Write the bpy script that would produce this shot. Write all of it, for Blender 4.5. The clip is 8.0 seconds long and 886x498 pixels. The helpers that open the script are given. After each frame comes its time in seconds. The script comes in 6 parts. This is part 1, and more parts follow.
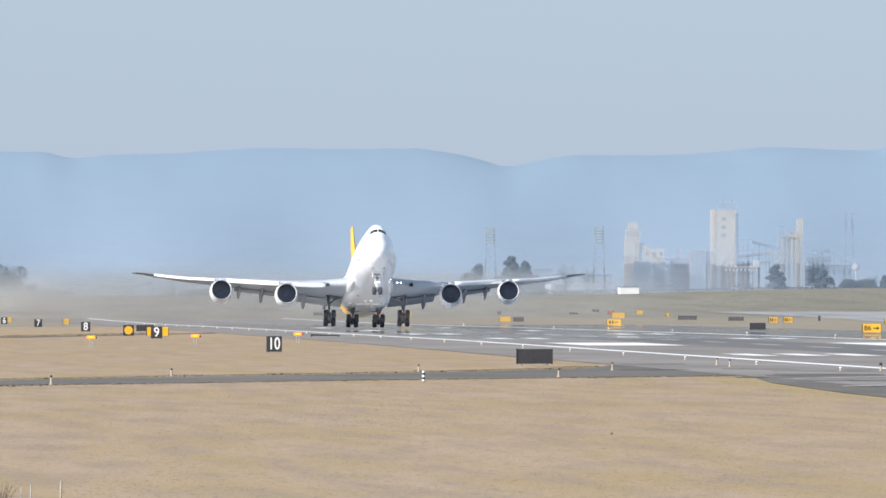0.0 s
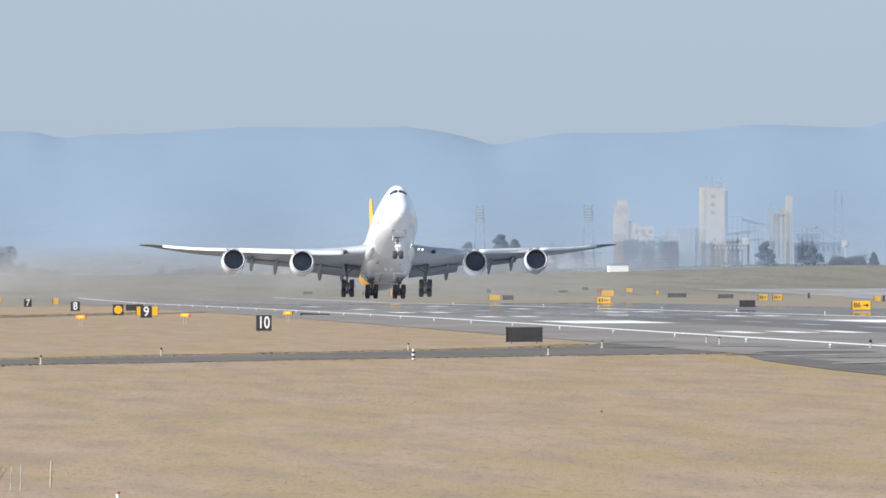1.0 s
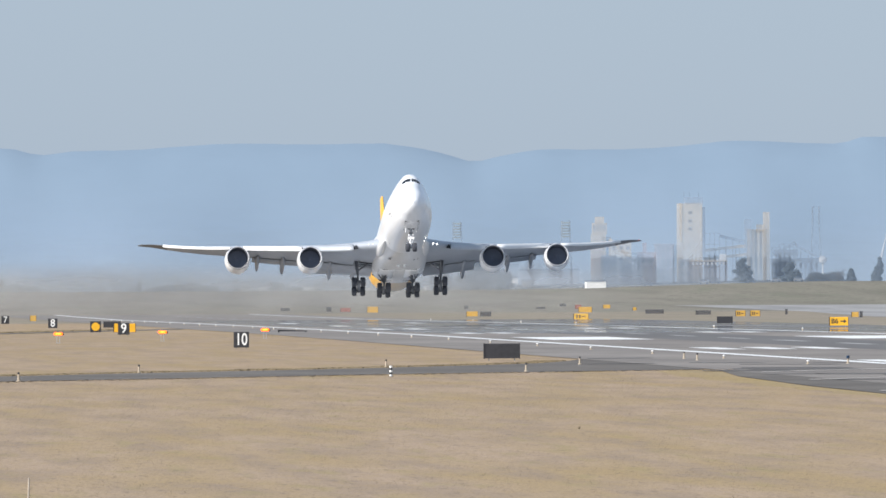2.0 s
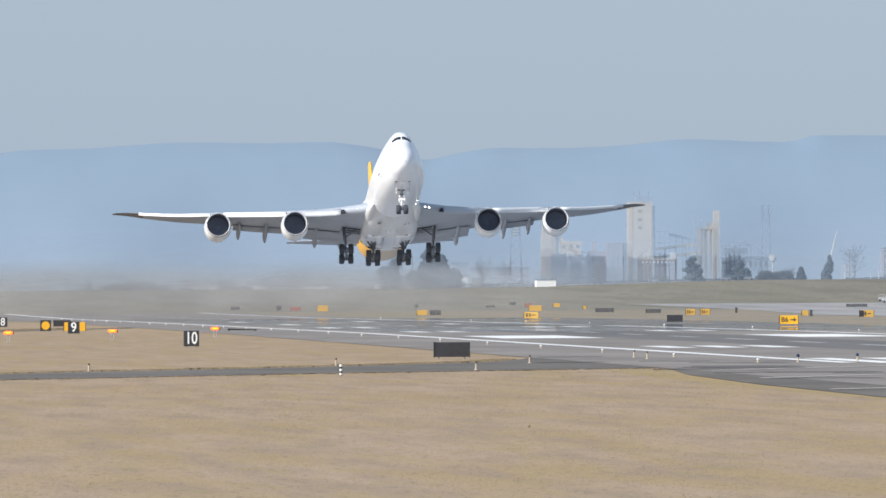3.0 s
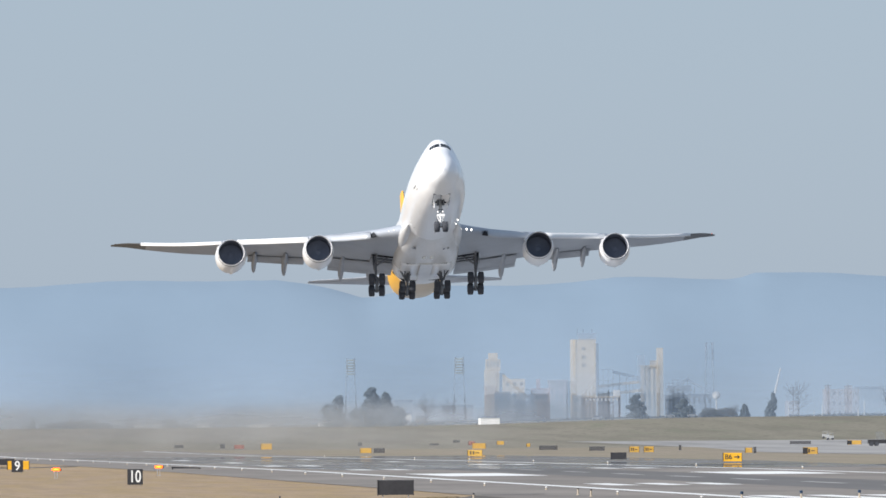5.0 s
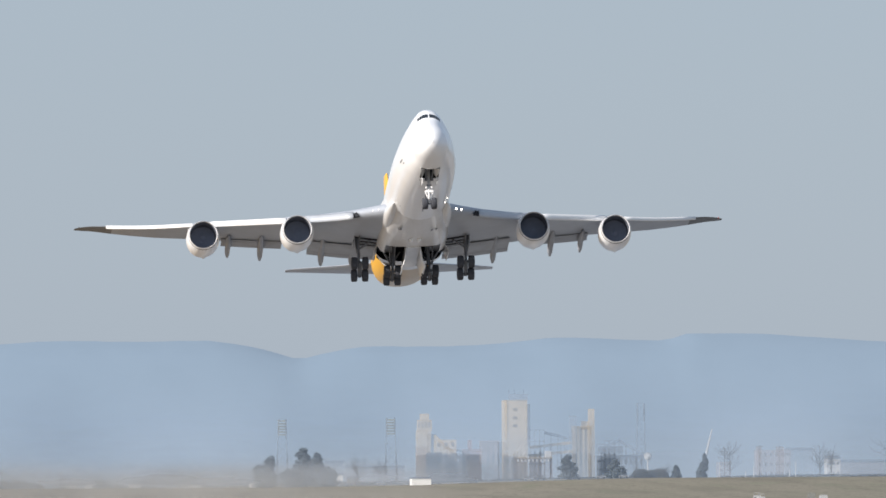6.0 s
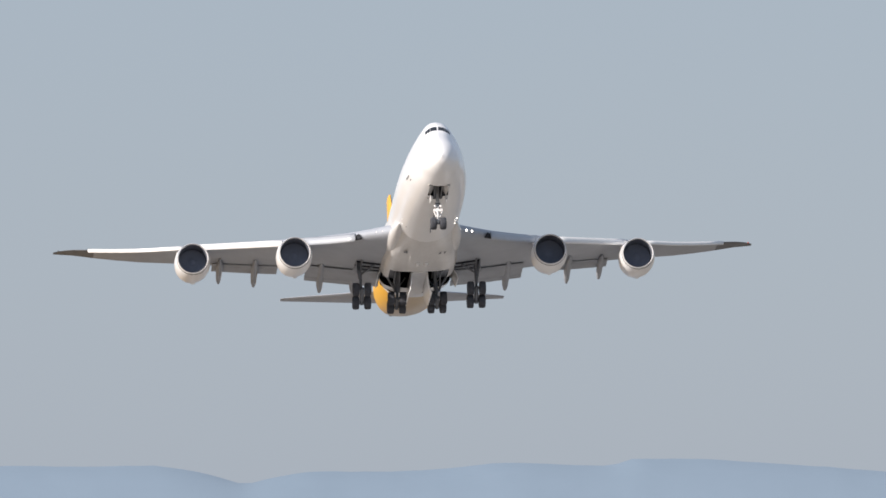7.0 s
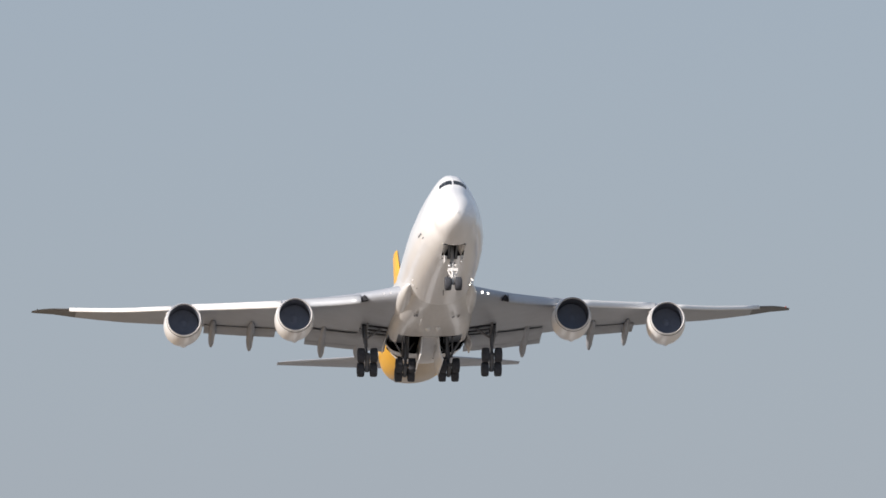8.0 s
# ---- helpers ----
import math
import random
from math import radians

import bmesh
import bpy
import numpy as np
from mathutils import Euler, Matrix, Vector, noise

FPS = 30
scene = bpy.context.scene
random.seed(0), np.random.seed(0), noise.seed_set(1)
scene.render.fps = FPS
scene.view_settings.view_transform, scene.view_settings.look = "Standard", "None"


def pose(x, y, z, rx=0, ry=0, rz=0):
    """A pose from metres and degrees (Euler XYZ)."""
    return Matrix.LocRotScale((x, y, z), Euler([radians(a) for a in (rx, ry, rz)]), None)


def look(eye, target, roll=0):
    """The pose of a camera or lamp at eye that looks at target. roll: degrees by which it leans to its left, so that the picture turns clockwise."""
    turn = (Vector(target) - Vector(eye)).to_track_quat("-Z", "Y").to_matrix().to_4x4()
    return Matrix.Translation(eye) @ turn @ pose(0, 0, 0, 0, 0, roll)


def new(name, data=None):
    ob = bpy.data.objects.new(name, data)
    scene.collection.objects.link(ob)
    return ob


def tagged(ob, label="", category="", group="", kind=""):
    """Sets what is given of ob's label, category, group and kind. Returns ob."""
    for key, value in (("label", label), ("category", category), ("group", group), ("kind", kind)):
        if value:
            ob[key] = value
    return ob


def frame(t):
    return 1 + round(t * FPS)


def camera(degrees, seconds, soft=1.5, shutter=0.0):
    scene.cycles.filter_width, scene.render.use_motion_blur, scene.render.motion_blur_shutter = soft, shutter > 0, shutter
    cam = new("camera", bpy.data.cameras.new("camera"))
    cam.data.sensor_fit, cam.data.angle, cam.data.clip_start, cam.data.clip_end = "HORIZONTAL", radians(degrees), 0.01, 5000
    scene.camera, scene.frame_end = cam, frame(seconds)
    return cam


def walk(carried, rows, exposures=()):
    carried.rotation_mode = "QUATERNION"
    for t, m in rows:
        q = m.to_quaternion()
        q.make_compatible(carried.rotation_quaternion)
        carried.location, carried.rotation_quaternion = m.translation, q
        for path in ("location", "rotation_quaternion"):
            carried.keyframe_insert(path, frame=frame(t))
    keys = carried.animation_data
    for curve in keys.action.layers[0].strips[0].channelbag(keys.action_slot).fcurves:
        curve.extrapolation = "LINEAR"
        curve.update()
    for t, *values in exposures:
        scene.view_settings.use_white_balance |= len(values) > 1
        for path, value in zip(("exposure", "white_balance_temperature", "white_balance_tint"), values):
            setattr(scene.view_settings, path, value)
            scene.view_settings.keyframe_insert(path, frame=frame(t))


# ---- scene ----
# World: x across the runway, y along it away from the camera, z up. The camera stands on a bank beside the approach end.
EYE = 4.46
cam = camera(4.3384, 8.0, soft=1.6)
LOOKS = (  # seconds, degrees right of the runway's heading, degrees of tilt, degrees of lean
    (0.0, 3.1522, 0.2336, 0.000),
    (0.5, 3.1605, 0.1686, -0.117),
    (1.0, 3.2040, 0.1279, -0.194),
    (1.5, 3.2560, 0.1727, -0.248),
    (1.7, 3.2823, 0.2073, -0.260),
    (2.8, 3.4858, 0.2045, -0.290),
    (3.0, 3.5599, 0.2007, -0.293),
    (3.5, 3.5890, 0.3081, -0.240),
    (4.0, 3.4586, 0.3961, -0.319),
    (4.5, 3.4772, 0.6134, -0.350),
    (5.0, 3.8409, 0.8744, -0.400),
    (5.2, 3.9126, 0.9314, -0.380),
    (6.3, 4.2539, 1.2494, -0.320),
    (6.5, 4.2898, 1.3117, -0.300),
    (7.0, 4.4476, 1.7809, -0.300),
    (7.5, 4.5777, 2.3040, -0.300),
    (8.0, 4.7299, 2.6998, -0.300),
)
walk(cam, [(t, pose(0, 0, EYE, 90, 0, -right) @ pose(0, 0, 0, up, 0, 0) @ pose(0, 0, 0, 0, 0, lean)) for t, right, up, lean in LOOKS],
     exposures=[(0.0, 0.67, 6500, 10), (0.5, 0.6, 6500, 10), (1.0, 0.57, 6500, 10), (1.5, 0.54, 6500, 10), (3.0, 0.47, 6500, 10), (4.5, 0.44, 6500, 10), (5.0, 0.44, 6600, 10), (6.5, 0.38, 6980, 13), (7.0, 0.34, 7050, 14), (7.5, 0.25, 7100, 14), (8.0, 0.21, 7080, 14)])

# ---- light: a hazy spring sun from the left and a little behind the camera ----
SUN_UP, SUN_LEFT = 26.5, 120.0     # degrees of elevation; degrees left of the runway's heading
world = bpy.data.worlds.new("hazy_sky")
scene.world = world
world.use_nodes = True
wn, wl = world.node_tree.nodes, world.node_tree.links
sky = wn.new("ShaderNodeTexSky")
sky.sky_type, sky.sun_disc = "NISHITA", False
sky.sun_elevation, sky.sun_rotation = radians(SUN_UP), radians(-SUN_LEFT)
sky.altitude, sky.air_density, sky.dust_density, sky.ozone_density = 0, 1.0, 0.6, 3.0
haze = wn.new("ShaderNodeMix")      # thin spring haze whitens the clear sky
haze.data_type = "RGBA"
haze.inputs["Factor"].default_value = 0.8
haze.inputs[7].default_value = (2.78, 3.55, 4.72, 1)
wl.new(sky.outputs["Color"], haze.inputs[6])
wl.new(haze.outputs[2], wn["Background"].inputs["Color"])
wn["Background"].inputs["Strength"].default_value = 0.095
sun = new("sun", bpy.data.lights.new("sun", "SUN"))
sun.data.energy, sun.data.angle, sun.data.color = 4.6, radians(0.6), (1.0, 0.968, 0.93)
toward = Vector((-math.sin(radians(SUN_LEFT)) * math.cos(radians(SUN_UP)), math.cos(radians(SUN_LEFT)) * math.cos(radians(SUN_UP)), math.sin(radians(SUN_UP))))
sun.matrix_world = look(toward * 50, (0, 0, 0))


# ---- materials ----
def material(name, color, rough=0.8, metal=0.0, vary=0.25, scale=1.0, second=None, spec=0.3, bump=0.0, island=0.0, glow=0.0, stretch=(1, 1, 1), coat=0.0, lift=0.0, air=None, thin=0.0, leafy=0.0):
    """A painted or natural surface: grain at two scales round a base colour; second: the colour of its stains."""
    m = bpy.data.materials.new(name)
    m.use_nodes = True
    n, l = m.node_tree.nodes, m.node_tree.links
    b = n["Principled BSDF"]
    b.inputs["Roughness"].default_value, b.inputs["Metallic"].default_value = rough, metal
    b.inputs["Specular IOR Level"].default_value = spec
    b.inputs["Coat Weight"].default_value = coat
    b.inputs["Coat Roughness"].default_value = 0.12
    co = n.new("ShaderNodeTexCoord")
    mp = n.new("ShaderNodeMapping")
    mp.inputs["Scale"].default_value = stretch
    l.new(co.outputs["Object"], mp.inputs["Vector"])
    big, small = n.new("ShaderNodeTexNoise"), n.new("ShaderNodeTexNoise")
    for tex, s in ((big, scale), (small, scale * 9)):
        tex.inputs["Scale"].default_value, tex.inputs["Detail"].default_value = s, 4
        l.new(mp.outputs["Vector"], tex.inputs["Vector"])
    add = n.new("ShaderNodeMath")
    add.operation = "MULTIPLY_ADD"
    add.inputs[1].default_value = 0.45
    l.new(small.outputs["Fac"], add.inputs[0])
    l.new(big.outputs["Fac"], add.inputs[2])
    value = add.outputs[0]
    if island:
        geo = n.new("ShaderNodeNewGeometry")
        more = n.new("ShaderNodeMath")
        more.operation = "MULTIPLY_ADD"
        more.inputs[1].default_value = island
        l.new(geo.outputs["Random Per Island"], more.inputs[0])
        l.new(value, more.inputs[2])
        value = more.outputs[0]
    ramp = n.new("ShaderNodeValToRGB")
    ramp.color_ramp.elements[0].position, ramp.color_ramp.elements[1].position = 0.5, 1.0 + island
    other = second if second else tuple(c * (1 - vary) for c in color)
    ramp.color_ramp.elements[0].color, ramp.color_ramp.elements[1].color = (*other, 1), (*color, 1)
    l.new(value, ramp.inputs["Fac"])
    l.new(ramp.outputs["Color"], b.inputs["Base Color"])
    if bump:
        bp = n.new("ShaderNodeBump")
        bp.inputs["Strength"].default_value, bp.inputs["Distance"].default_value = bump, 0.02
        l.new(small.outputs["Fac"], bp.inputs["Height"])
        l.new(bp.outputs["Normal"], b.inputs["Normal"])
    if lift:    # normals bent upward: leaning blades light as one sward, far things flatten as in haze
        up = n.new("ShaderNodeVectorMath")
        up.inputs[1].default_value = (0, 0, lift)
        gn = n.new("ShaderNodeNewGeometry")
        l.new(gn.outputs["Normal"], up.inputs[0])
        unit = n.new("ShaderNodeVectorMath")
        unit.operation = "NORMALIZE"
        l.new(up.outputs[0], unit.inputs[0])
        l.new(unit.outputs[0], b.inputs["Normal"])
    surface = b.outputs[0]
    if leafy:   # leaves pass on part of the light that falls on their far side
        through_leaf, both = n.new("ShaderNodeBsdfTranslucent"), n.new("ShaderNodeMixShader")
        both.inputs["Fac"].default_value = leafy
        l.new(ramp.outputs["Color"], through_leaf.inputs["Color"])
        l.new(surface, both.inputs[1])
        l.new(through_leaf.outputs[0], both.inputs[2])
        surface = both.outputs[0]
        l.new(surface, n["Material Output"].inputs["Surface"])
    if thin:    # stands for four kilometres of haze: surface part see-through, more so near the ground
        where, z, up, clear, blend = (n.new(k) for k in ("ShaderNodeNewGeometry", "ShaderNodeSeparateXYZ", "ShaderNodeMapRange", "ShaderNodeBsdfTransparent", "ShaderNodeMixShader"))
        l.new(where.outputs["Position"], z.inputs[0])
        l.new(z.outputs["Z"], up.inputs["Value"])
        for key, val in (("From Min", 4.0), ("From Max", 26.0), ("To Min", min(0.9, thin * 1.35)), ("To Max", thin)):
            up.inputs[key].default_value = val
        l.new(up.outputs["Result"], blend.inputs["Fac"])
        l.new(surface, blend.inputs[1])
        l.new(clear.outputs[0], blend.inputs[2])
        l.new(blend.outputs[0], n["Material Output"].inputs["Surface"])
    if glow:
        b.inputs["Emission Color"].default_value, b.inputs["Emission Strength"].default_value = (*(air or color), 1), glow
    return m


def sward(name, tan, straw, dull, lift=0.0, size=1.0, green=None):
    """Dry mown grass: broad yellow and dull patches, mowing tracks and fine grain round a tan."""
    m = bpy.data.materials.new(name)
    m.use_nodes = True
    n, l = m.node_tree.nodes, m.node_tree.links
    b = n["Principled BSDF"]
    b.inputs["Roughness"].default_value, b.inputs["Specular IOR Level"].default_value = 1.0, 0.0
    co = n.new("ShaderNodeTexCoord")
    half = tuple(0.5 * (p + q) for p, q in zip(straw, dull))
    dark = tuple(0.7 * p for p in dull)
    moss = (0.86 * straw[0], 0.97 * straw[1], 0.9 * straw[2])
    colour = None
    for k, (scale, stretch, low, high, weight, tone) in enumerate((
            (0.22, (1, 0.09, 1), 0.42, 0.64, 0.95, straw), (0.5, (1, 0.09, 1), 0.45, 0.66, 0.85, dull), (1.1, (1, 0.012, 1), 0.45, 0.7, 0.2, half),
            (2.4, (1, 0.13, 1), 0.48, 0.7, 0.55, straw), (0.9, (1, 0.1, 1), 0.56, 0.68, 0.6, moss), (3.6, (1, 0.12, 1), 0.55, 0.72, 0.7, dark), (12.0, (1, 0.15, 1), 0.42, 0.7, 0.5, dark), (30.0, (1, 0.2, 1), 0.42, 0.7, 0.5, straw))):
        mp, tex, rg, mix = (n.new(q) for q in ("ShaderNodeMapping", "ShaderNodeTexNoise", "ShaderNodeMapRange", "ShaderNodeMix"))
        mp.inputs["Scale"].default_value, mp.inputs["Location"].default_value = stretch, (31.7 * k, 17.3 * k, 0)
        tex.inputs["Scale"].default_value, tex.inputs["Detail"].default_value = scale * size, 5
        for key, val in (("From Min", low), ("From Max", high), ("To Max", weight)):
            rg.inputs[key].default_value = val
        l.new(co.outputs["Object"], mp.inputs["Vector"])
        l.new(mp.outputs["Vector"], tex.inputs["Vector"])
        l.new(tex.outputs["Fac"], rg.inputs["Value"])
        mix.data_type = "RGBA"
        l.new(rg.outputs["Result"], mix.inputs["Factor"])
        if colour is None:
            mix.inputs[6].default_value = (*tan, 1)
        else:
            l.new(colour, mix.inputs[6])
        mix.inputs[7].default_value = (*tone, 1)
        colour = mix.outputs[2]
    if green:   # moister ground to one side keeps its green
        wide, fade, mix = n.new("ShaderNodeSeparateXYZ"), n.new("ShaderNodeMapRange"), n.new("ShaderNodeMix")
        for key, val in (("From Min", 90.0), ("From Max", 290.0), ("To Max", 0.85)):
            fade.inputs[key].default_value = val
        l.new(co.outputs["Object"], wide.inputs[0])
        l.new(wide.outputs["X"], fade.inputs["Value"])
        l.new(fade.outputs["Result"], mix.inputs["Factor"])
        mix.data_type, mix.blend_type = "RGBA", "MULTIPLY"
        mix.inputs[7].default_value = (*green, 1)
        l.new(colour, mix.inputs[6])
        colour = mix.outputs[2]
    l.new(colour, b.inputs["Base Color"])
    if lift:
        up, gn, unit = n.new("ShaderNodeVectorMath"), n.new("ShaderNodeNewGeometry"), n.new("ShaderNodeVectorMath")
        up.inputs[1].default_value = (0, 0, lift)
        unit.operation = "NORMALIZE"
        l.new(gn.outputs["Normal"], up.inputs[0])
        l.new(up.outputs[0], unit.inputs[0])
        l.new(unit.outputs[0], b.inputs["Normal"])
    return m


GRASS = sward("dry_grass", (0.43, 0.327, 0.245), (0.392, 0.292, 0.165), (0.305, 0.242, 0.198))
BLADES = sward("dry_grass_blades", (0.436, 0.333, 0.25), (0.398, 0.298, 0.17), (0.315, 0.25, 0.205), lift=4.5)
# far grass made duller and greyer: distance haze put into its tones
HAZED_GRASS = sward("hazed_far_grass", (0.34, 0.29, 0.24), (0.3, 0.265, 0.2), (0.25, 0.22, 0.185), size=0.3)
YELLOWING = sward("yellowing_grass", (0.4, 0.308, 0.185), (0.385, 0.29, 0.15), (0.335, 0.268, 0.18), lift=4.0)
WORN_PAINT = material("worn_paint", (0.52, 0.51, 0.5), 0.85, vary=0.3, scale=0.4, spec=0.05)
WEED = material("edge_weeds", (0.25, 0.2, 0.13), 1.0, scale=0.4, second=(0.15, 0.122, 0.08), spec=0, island=0.2, lift=1.5)
GREEN = sward("bank_grass", (0.318, 0.285, 0.25), (0.282, 0.26, 0.22), (0.225, 0.205, 0.183), size=0.13, green=(0.8, 0.83, 0.78))
ASPHALT = material("asphalt", (0.3, 0.273, 0.248), 0.85, scale=0.09, second=(0.205, 0.188, 0.174), spec=0.02, bump=0.1, stretch=(1, 0.2, 1))
RUBBER_MARK = material("tyre_rubber", (0.135, 0.13, 0.127), 0.8, scale=0.2, second=(0.185, 0.178, 0.172), spec=0.08, stretch=(1, 0.05, 1))
DARK_ASPHALT = material("worn_dark_asphalt", (0.195, 0.178, 0.16), 0.85, scale=0.1, second=(0.13, 0.12, 0.11), spec=0.02, stretch=(1, 0.3, 1))
PALE_SLAB = material("pale_slabs", (0.4, 0.385, 0.37), 0.8, scale=0.05, second=(0.25, 0.245, 0.24), spec=0.05, stretch=(1, 0.12, 1))
PAINT = material("runway_paint", (0.85, 0.85, 0.83), 0.85, vary=0.15, scale=0.5, spec=0.1)
PALE_JOINT = material("pale_joint", (0.56, 0.52, 0.48), 0.8, vary=0.2, scale=0.5, spec=0.05)
WHITE = material("aircraft_white", (0.86, 0.866, 0.88), 0.28, vary=0.04, scale=0.35, second=(0.83, 0.835, 0.84), spec=0.5, coat=0.5)
GREY = material("wing_grey", (0.37, 0.4, 0.45), 0.45, vary=0.12, scale=0.6, spec=0.4)
FLAP = material("flap_grey", (0.35, 0.378, 0.425), 0.5, vary=0.16, scale=0.8, spec=0.35)
# a duller white than the fuselage, with greyer streaks lengthwise
BELLY = material("dull_belly_white", (0.74, 0.74, 0.745), 0.32, scale=0.3, second=(0.6, 0.595, 0.585), spec=0.45, coat=0.4, stretch=(1, 0.35, 1))
LIP = material("polished_lip", (0.82, 0.82, 0.83), 0.35, 0.25, vary=0.06, scale=1.0)
# the inboard flaps get a greyer tone than the outer slats
INNER_SLAT = material("inner_slat_grey", (0.46, 0.485, 0.52), 0.4, 0.2, vary=0.08, scale=0.8, spec=0.4)
SLAT = material("slat_white", (0.8, 0.8, 0.8), 0.4, vary=0.06, scale=0.8, spec=0.4)
YELLOW = material("tail_yellow", (0.83, 0.43, 0.025), 0.4, vary=0.06, scale=0.5, spec=0.4, coat=0.2)
TAIL_BROWN = material("tail_tan", (0.56, 0.45, 0.31), 0.4, vary=0.08, scale=0.5, spec=0.4, coat=0.2)
TIP_GREY = material("wingtip_grey", (0.15, 0.16, 0.175), 0.5, vary=0.12, scale=0.6, spec=0.3)
# near-black colour that stands for the shade inside wells, bay and openings
DARK = material("cavity_shade", (0.045, 0.048, 0.056), 0.9, vary=0.3, scale=2.0, spec=0.1)
DUCT = material("inlet_liner", (0.13, 0.145, 0.18), 0.95, vary=0.1, scale=3.0, spec=0.02)
FAN = material("fan_titanium", (0.19, 0.21, 0.26), 0.85, 0.0, vary=0.1, scale=3.0, spec=0.03)
TYRE = material("tyre", (0.075, 0.08, 0.094), 0.85, vary=0.3, scale=4.0, spec=0.2)
STRUT = material("gear_strut", (0.6, 0.61, 0.62), 0.4, 0.1, vary=0.25, scale=3.0)
STEEL = material("gear_steel", (0.23, 0.24, 0.26), 0.55, 0.3, vary=0.3, scale=3.0)
PRIMER = material("bay_primer", (0.74, 0.67, 0.38), 0.6, vary=0.2, scale=2.0)
GLASS = material("cockpit_glass", (0.02, 0.024, 0.03), 0.08, spec=0.6, vary=0.1)
LAMP = material("landing_light", (1.0, 0.97, 0.9), 0.3, glow=4.5)
SIGN_BLACK = material("sign_black", (0.045, 0.045, 0.05), 0.6, vary=0.3, scale=3.0)
# black sign back greyed in colour to stand for haze farther off
SIGN_BACK = material("hazed_grey_sign_back", (0.105, 0.105, 0.115), 0.7, vary=0.3, scale=3.0)
SIGN_WHITE = material("sign_white", (0.8, 0.8, 0.78), 0.6, vary=0.08, scale=3.0)
SIGN_YELLOW = material("sign_yellow", (0.8, 0.42, 0.03), 0.55, vary=0.12, scale=2.0)
SIGN_RED = material("sign_red", (0.45, 0.12, 0.1), 0.6, vary=0.15, scale=2.0)
FAR_SIGN = {   # the same boards with kilometres of haze put into tone and see-through
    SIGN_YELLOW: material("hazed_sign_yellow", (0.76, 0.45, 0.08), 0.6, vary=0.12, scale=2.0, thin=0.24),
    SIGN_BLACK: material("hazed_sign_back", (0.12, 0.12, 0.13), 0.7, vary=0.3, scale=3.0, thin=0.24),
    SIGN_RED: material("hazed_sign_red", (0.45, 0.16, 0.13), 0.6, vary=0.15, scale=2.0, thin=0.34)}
AMBER = material("amber_lamp", (1.0, 0.12, 0.01), 0.4, glow=2.6)
AMBER_CORE = material("amber_core", (1.0, 0.25, 0.03), 0.4, glow=3.0)
POST = material("galvanised_post", (0.45, 0.46, 0.47), 0.5, 0.3, vary=0.2, scale=4.0)
WOOD_STAKE = material("weathered_stake", (0.46, 0.4, 0.33), 0.9, vary=0.3, scale=5.0)
MARKER_TAN = material("marker_tan", (0.5, 0.42, 0.32), 0.7, vary=0.2, scale=6.0)
BLUE_LAMP = material("blue_lens", (0.018, 0.045, 0.09), 0.4, vary=0.2, scale=6.0)
# the hills' blue haze is a glow put into their material
HILL = material("hazed_forested_hills", (0.105, 0.145, 0.19), 1.0, scale=0.006, second=(0.092, 0.13, 0.17), spec=0, glow=0.53, air=(0.262, 0.332, 0.42))
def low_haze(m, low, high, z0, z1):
    """The glow that puts haze on a far backdrop: duller and warmer where it nears the dusty plain."""
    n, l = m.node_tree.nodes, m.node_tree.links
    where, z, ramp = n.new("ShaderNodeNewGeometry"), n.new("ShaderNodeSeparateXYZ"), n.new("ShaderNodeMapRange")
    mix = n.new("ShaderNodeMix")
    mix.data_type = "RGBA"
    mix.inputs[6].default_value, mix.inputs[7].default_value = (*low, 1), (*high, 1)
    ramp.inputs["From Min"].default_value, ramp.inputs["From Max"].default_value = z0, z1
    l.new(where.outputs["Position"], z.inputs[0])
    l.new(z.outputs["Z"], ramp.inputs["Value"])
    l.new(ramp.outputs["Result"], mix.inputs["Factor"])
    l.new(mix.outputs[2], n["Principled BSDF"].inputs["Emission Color"])


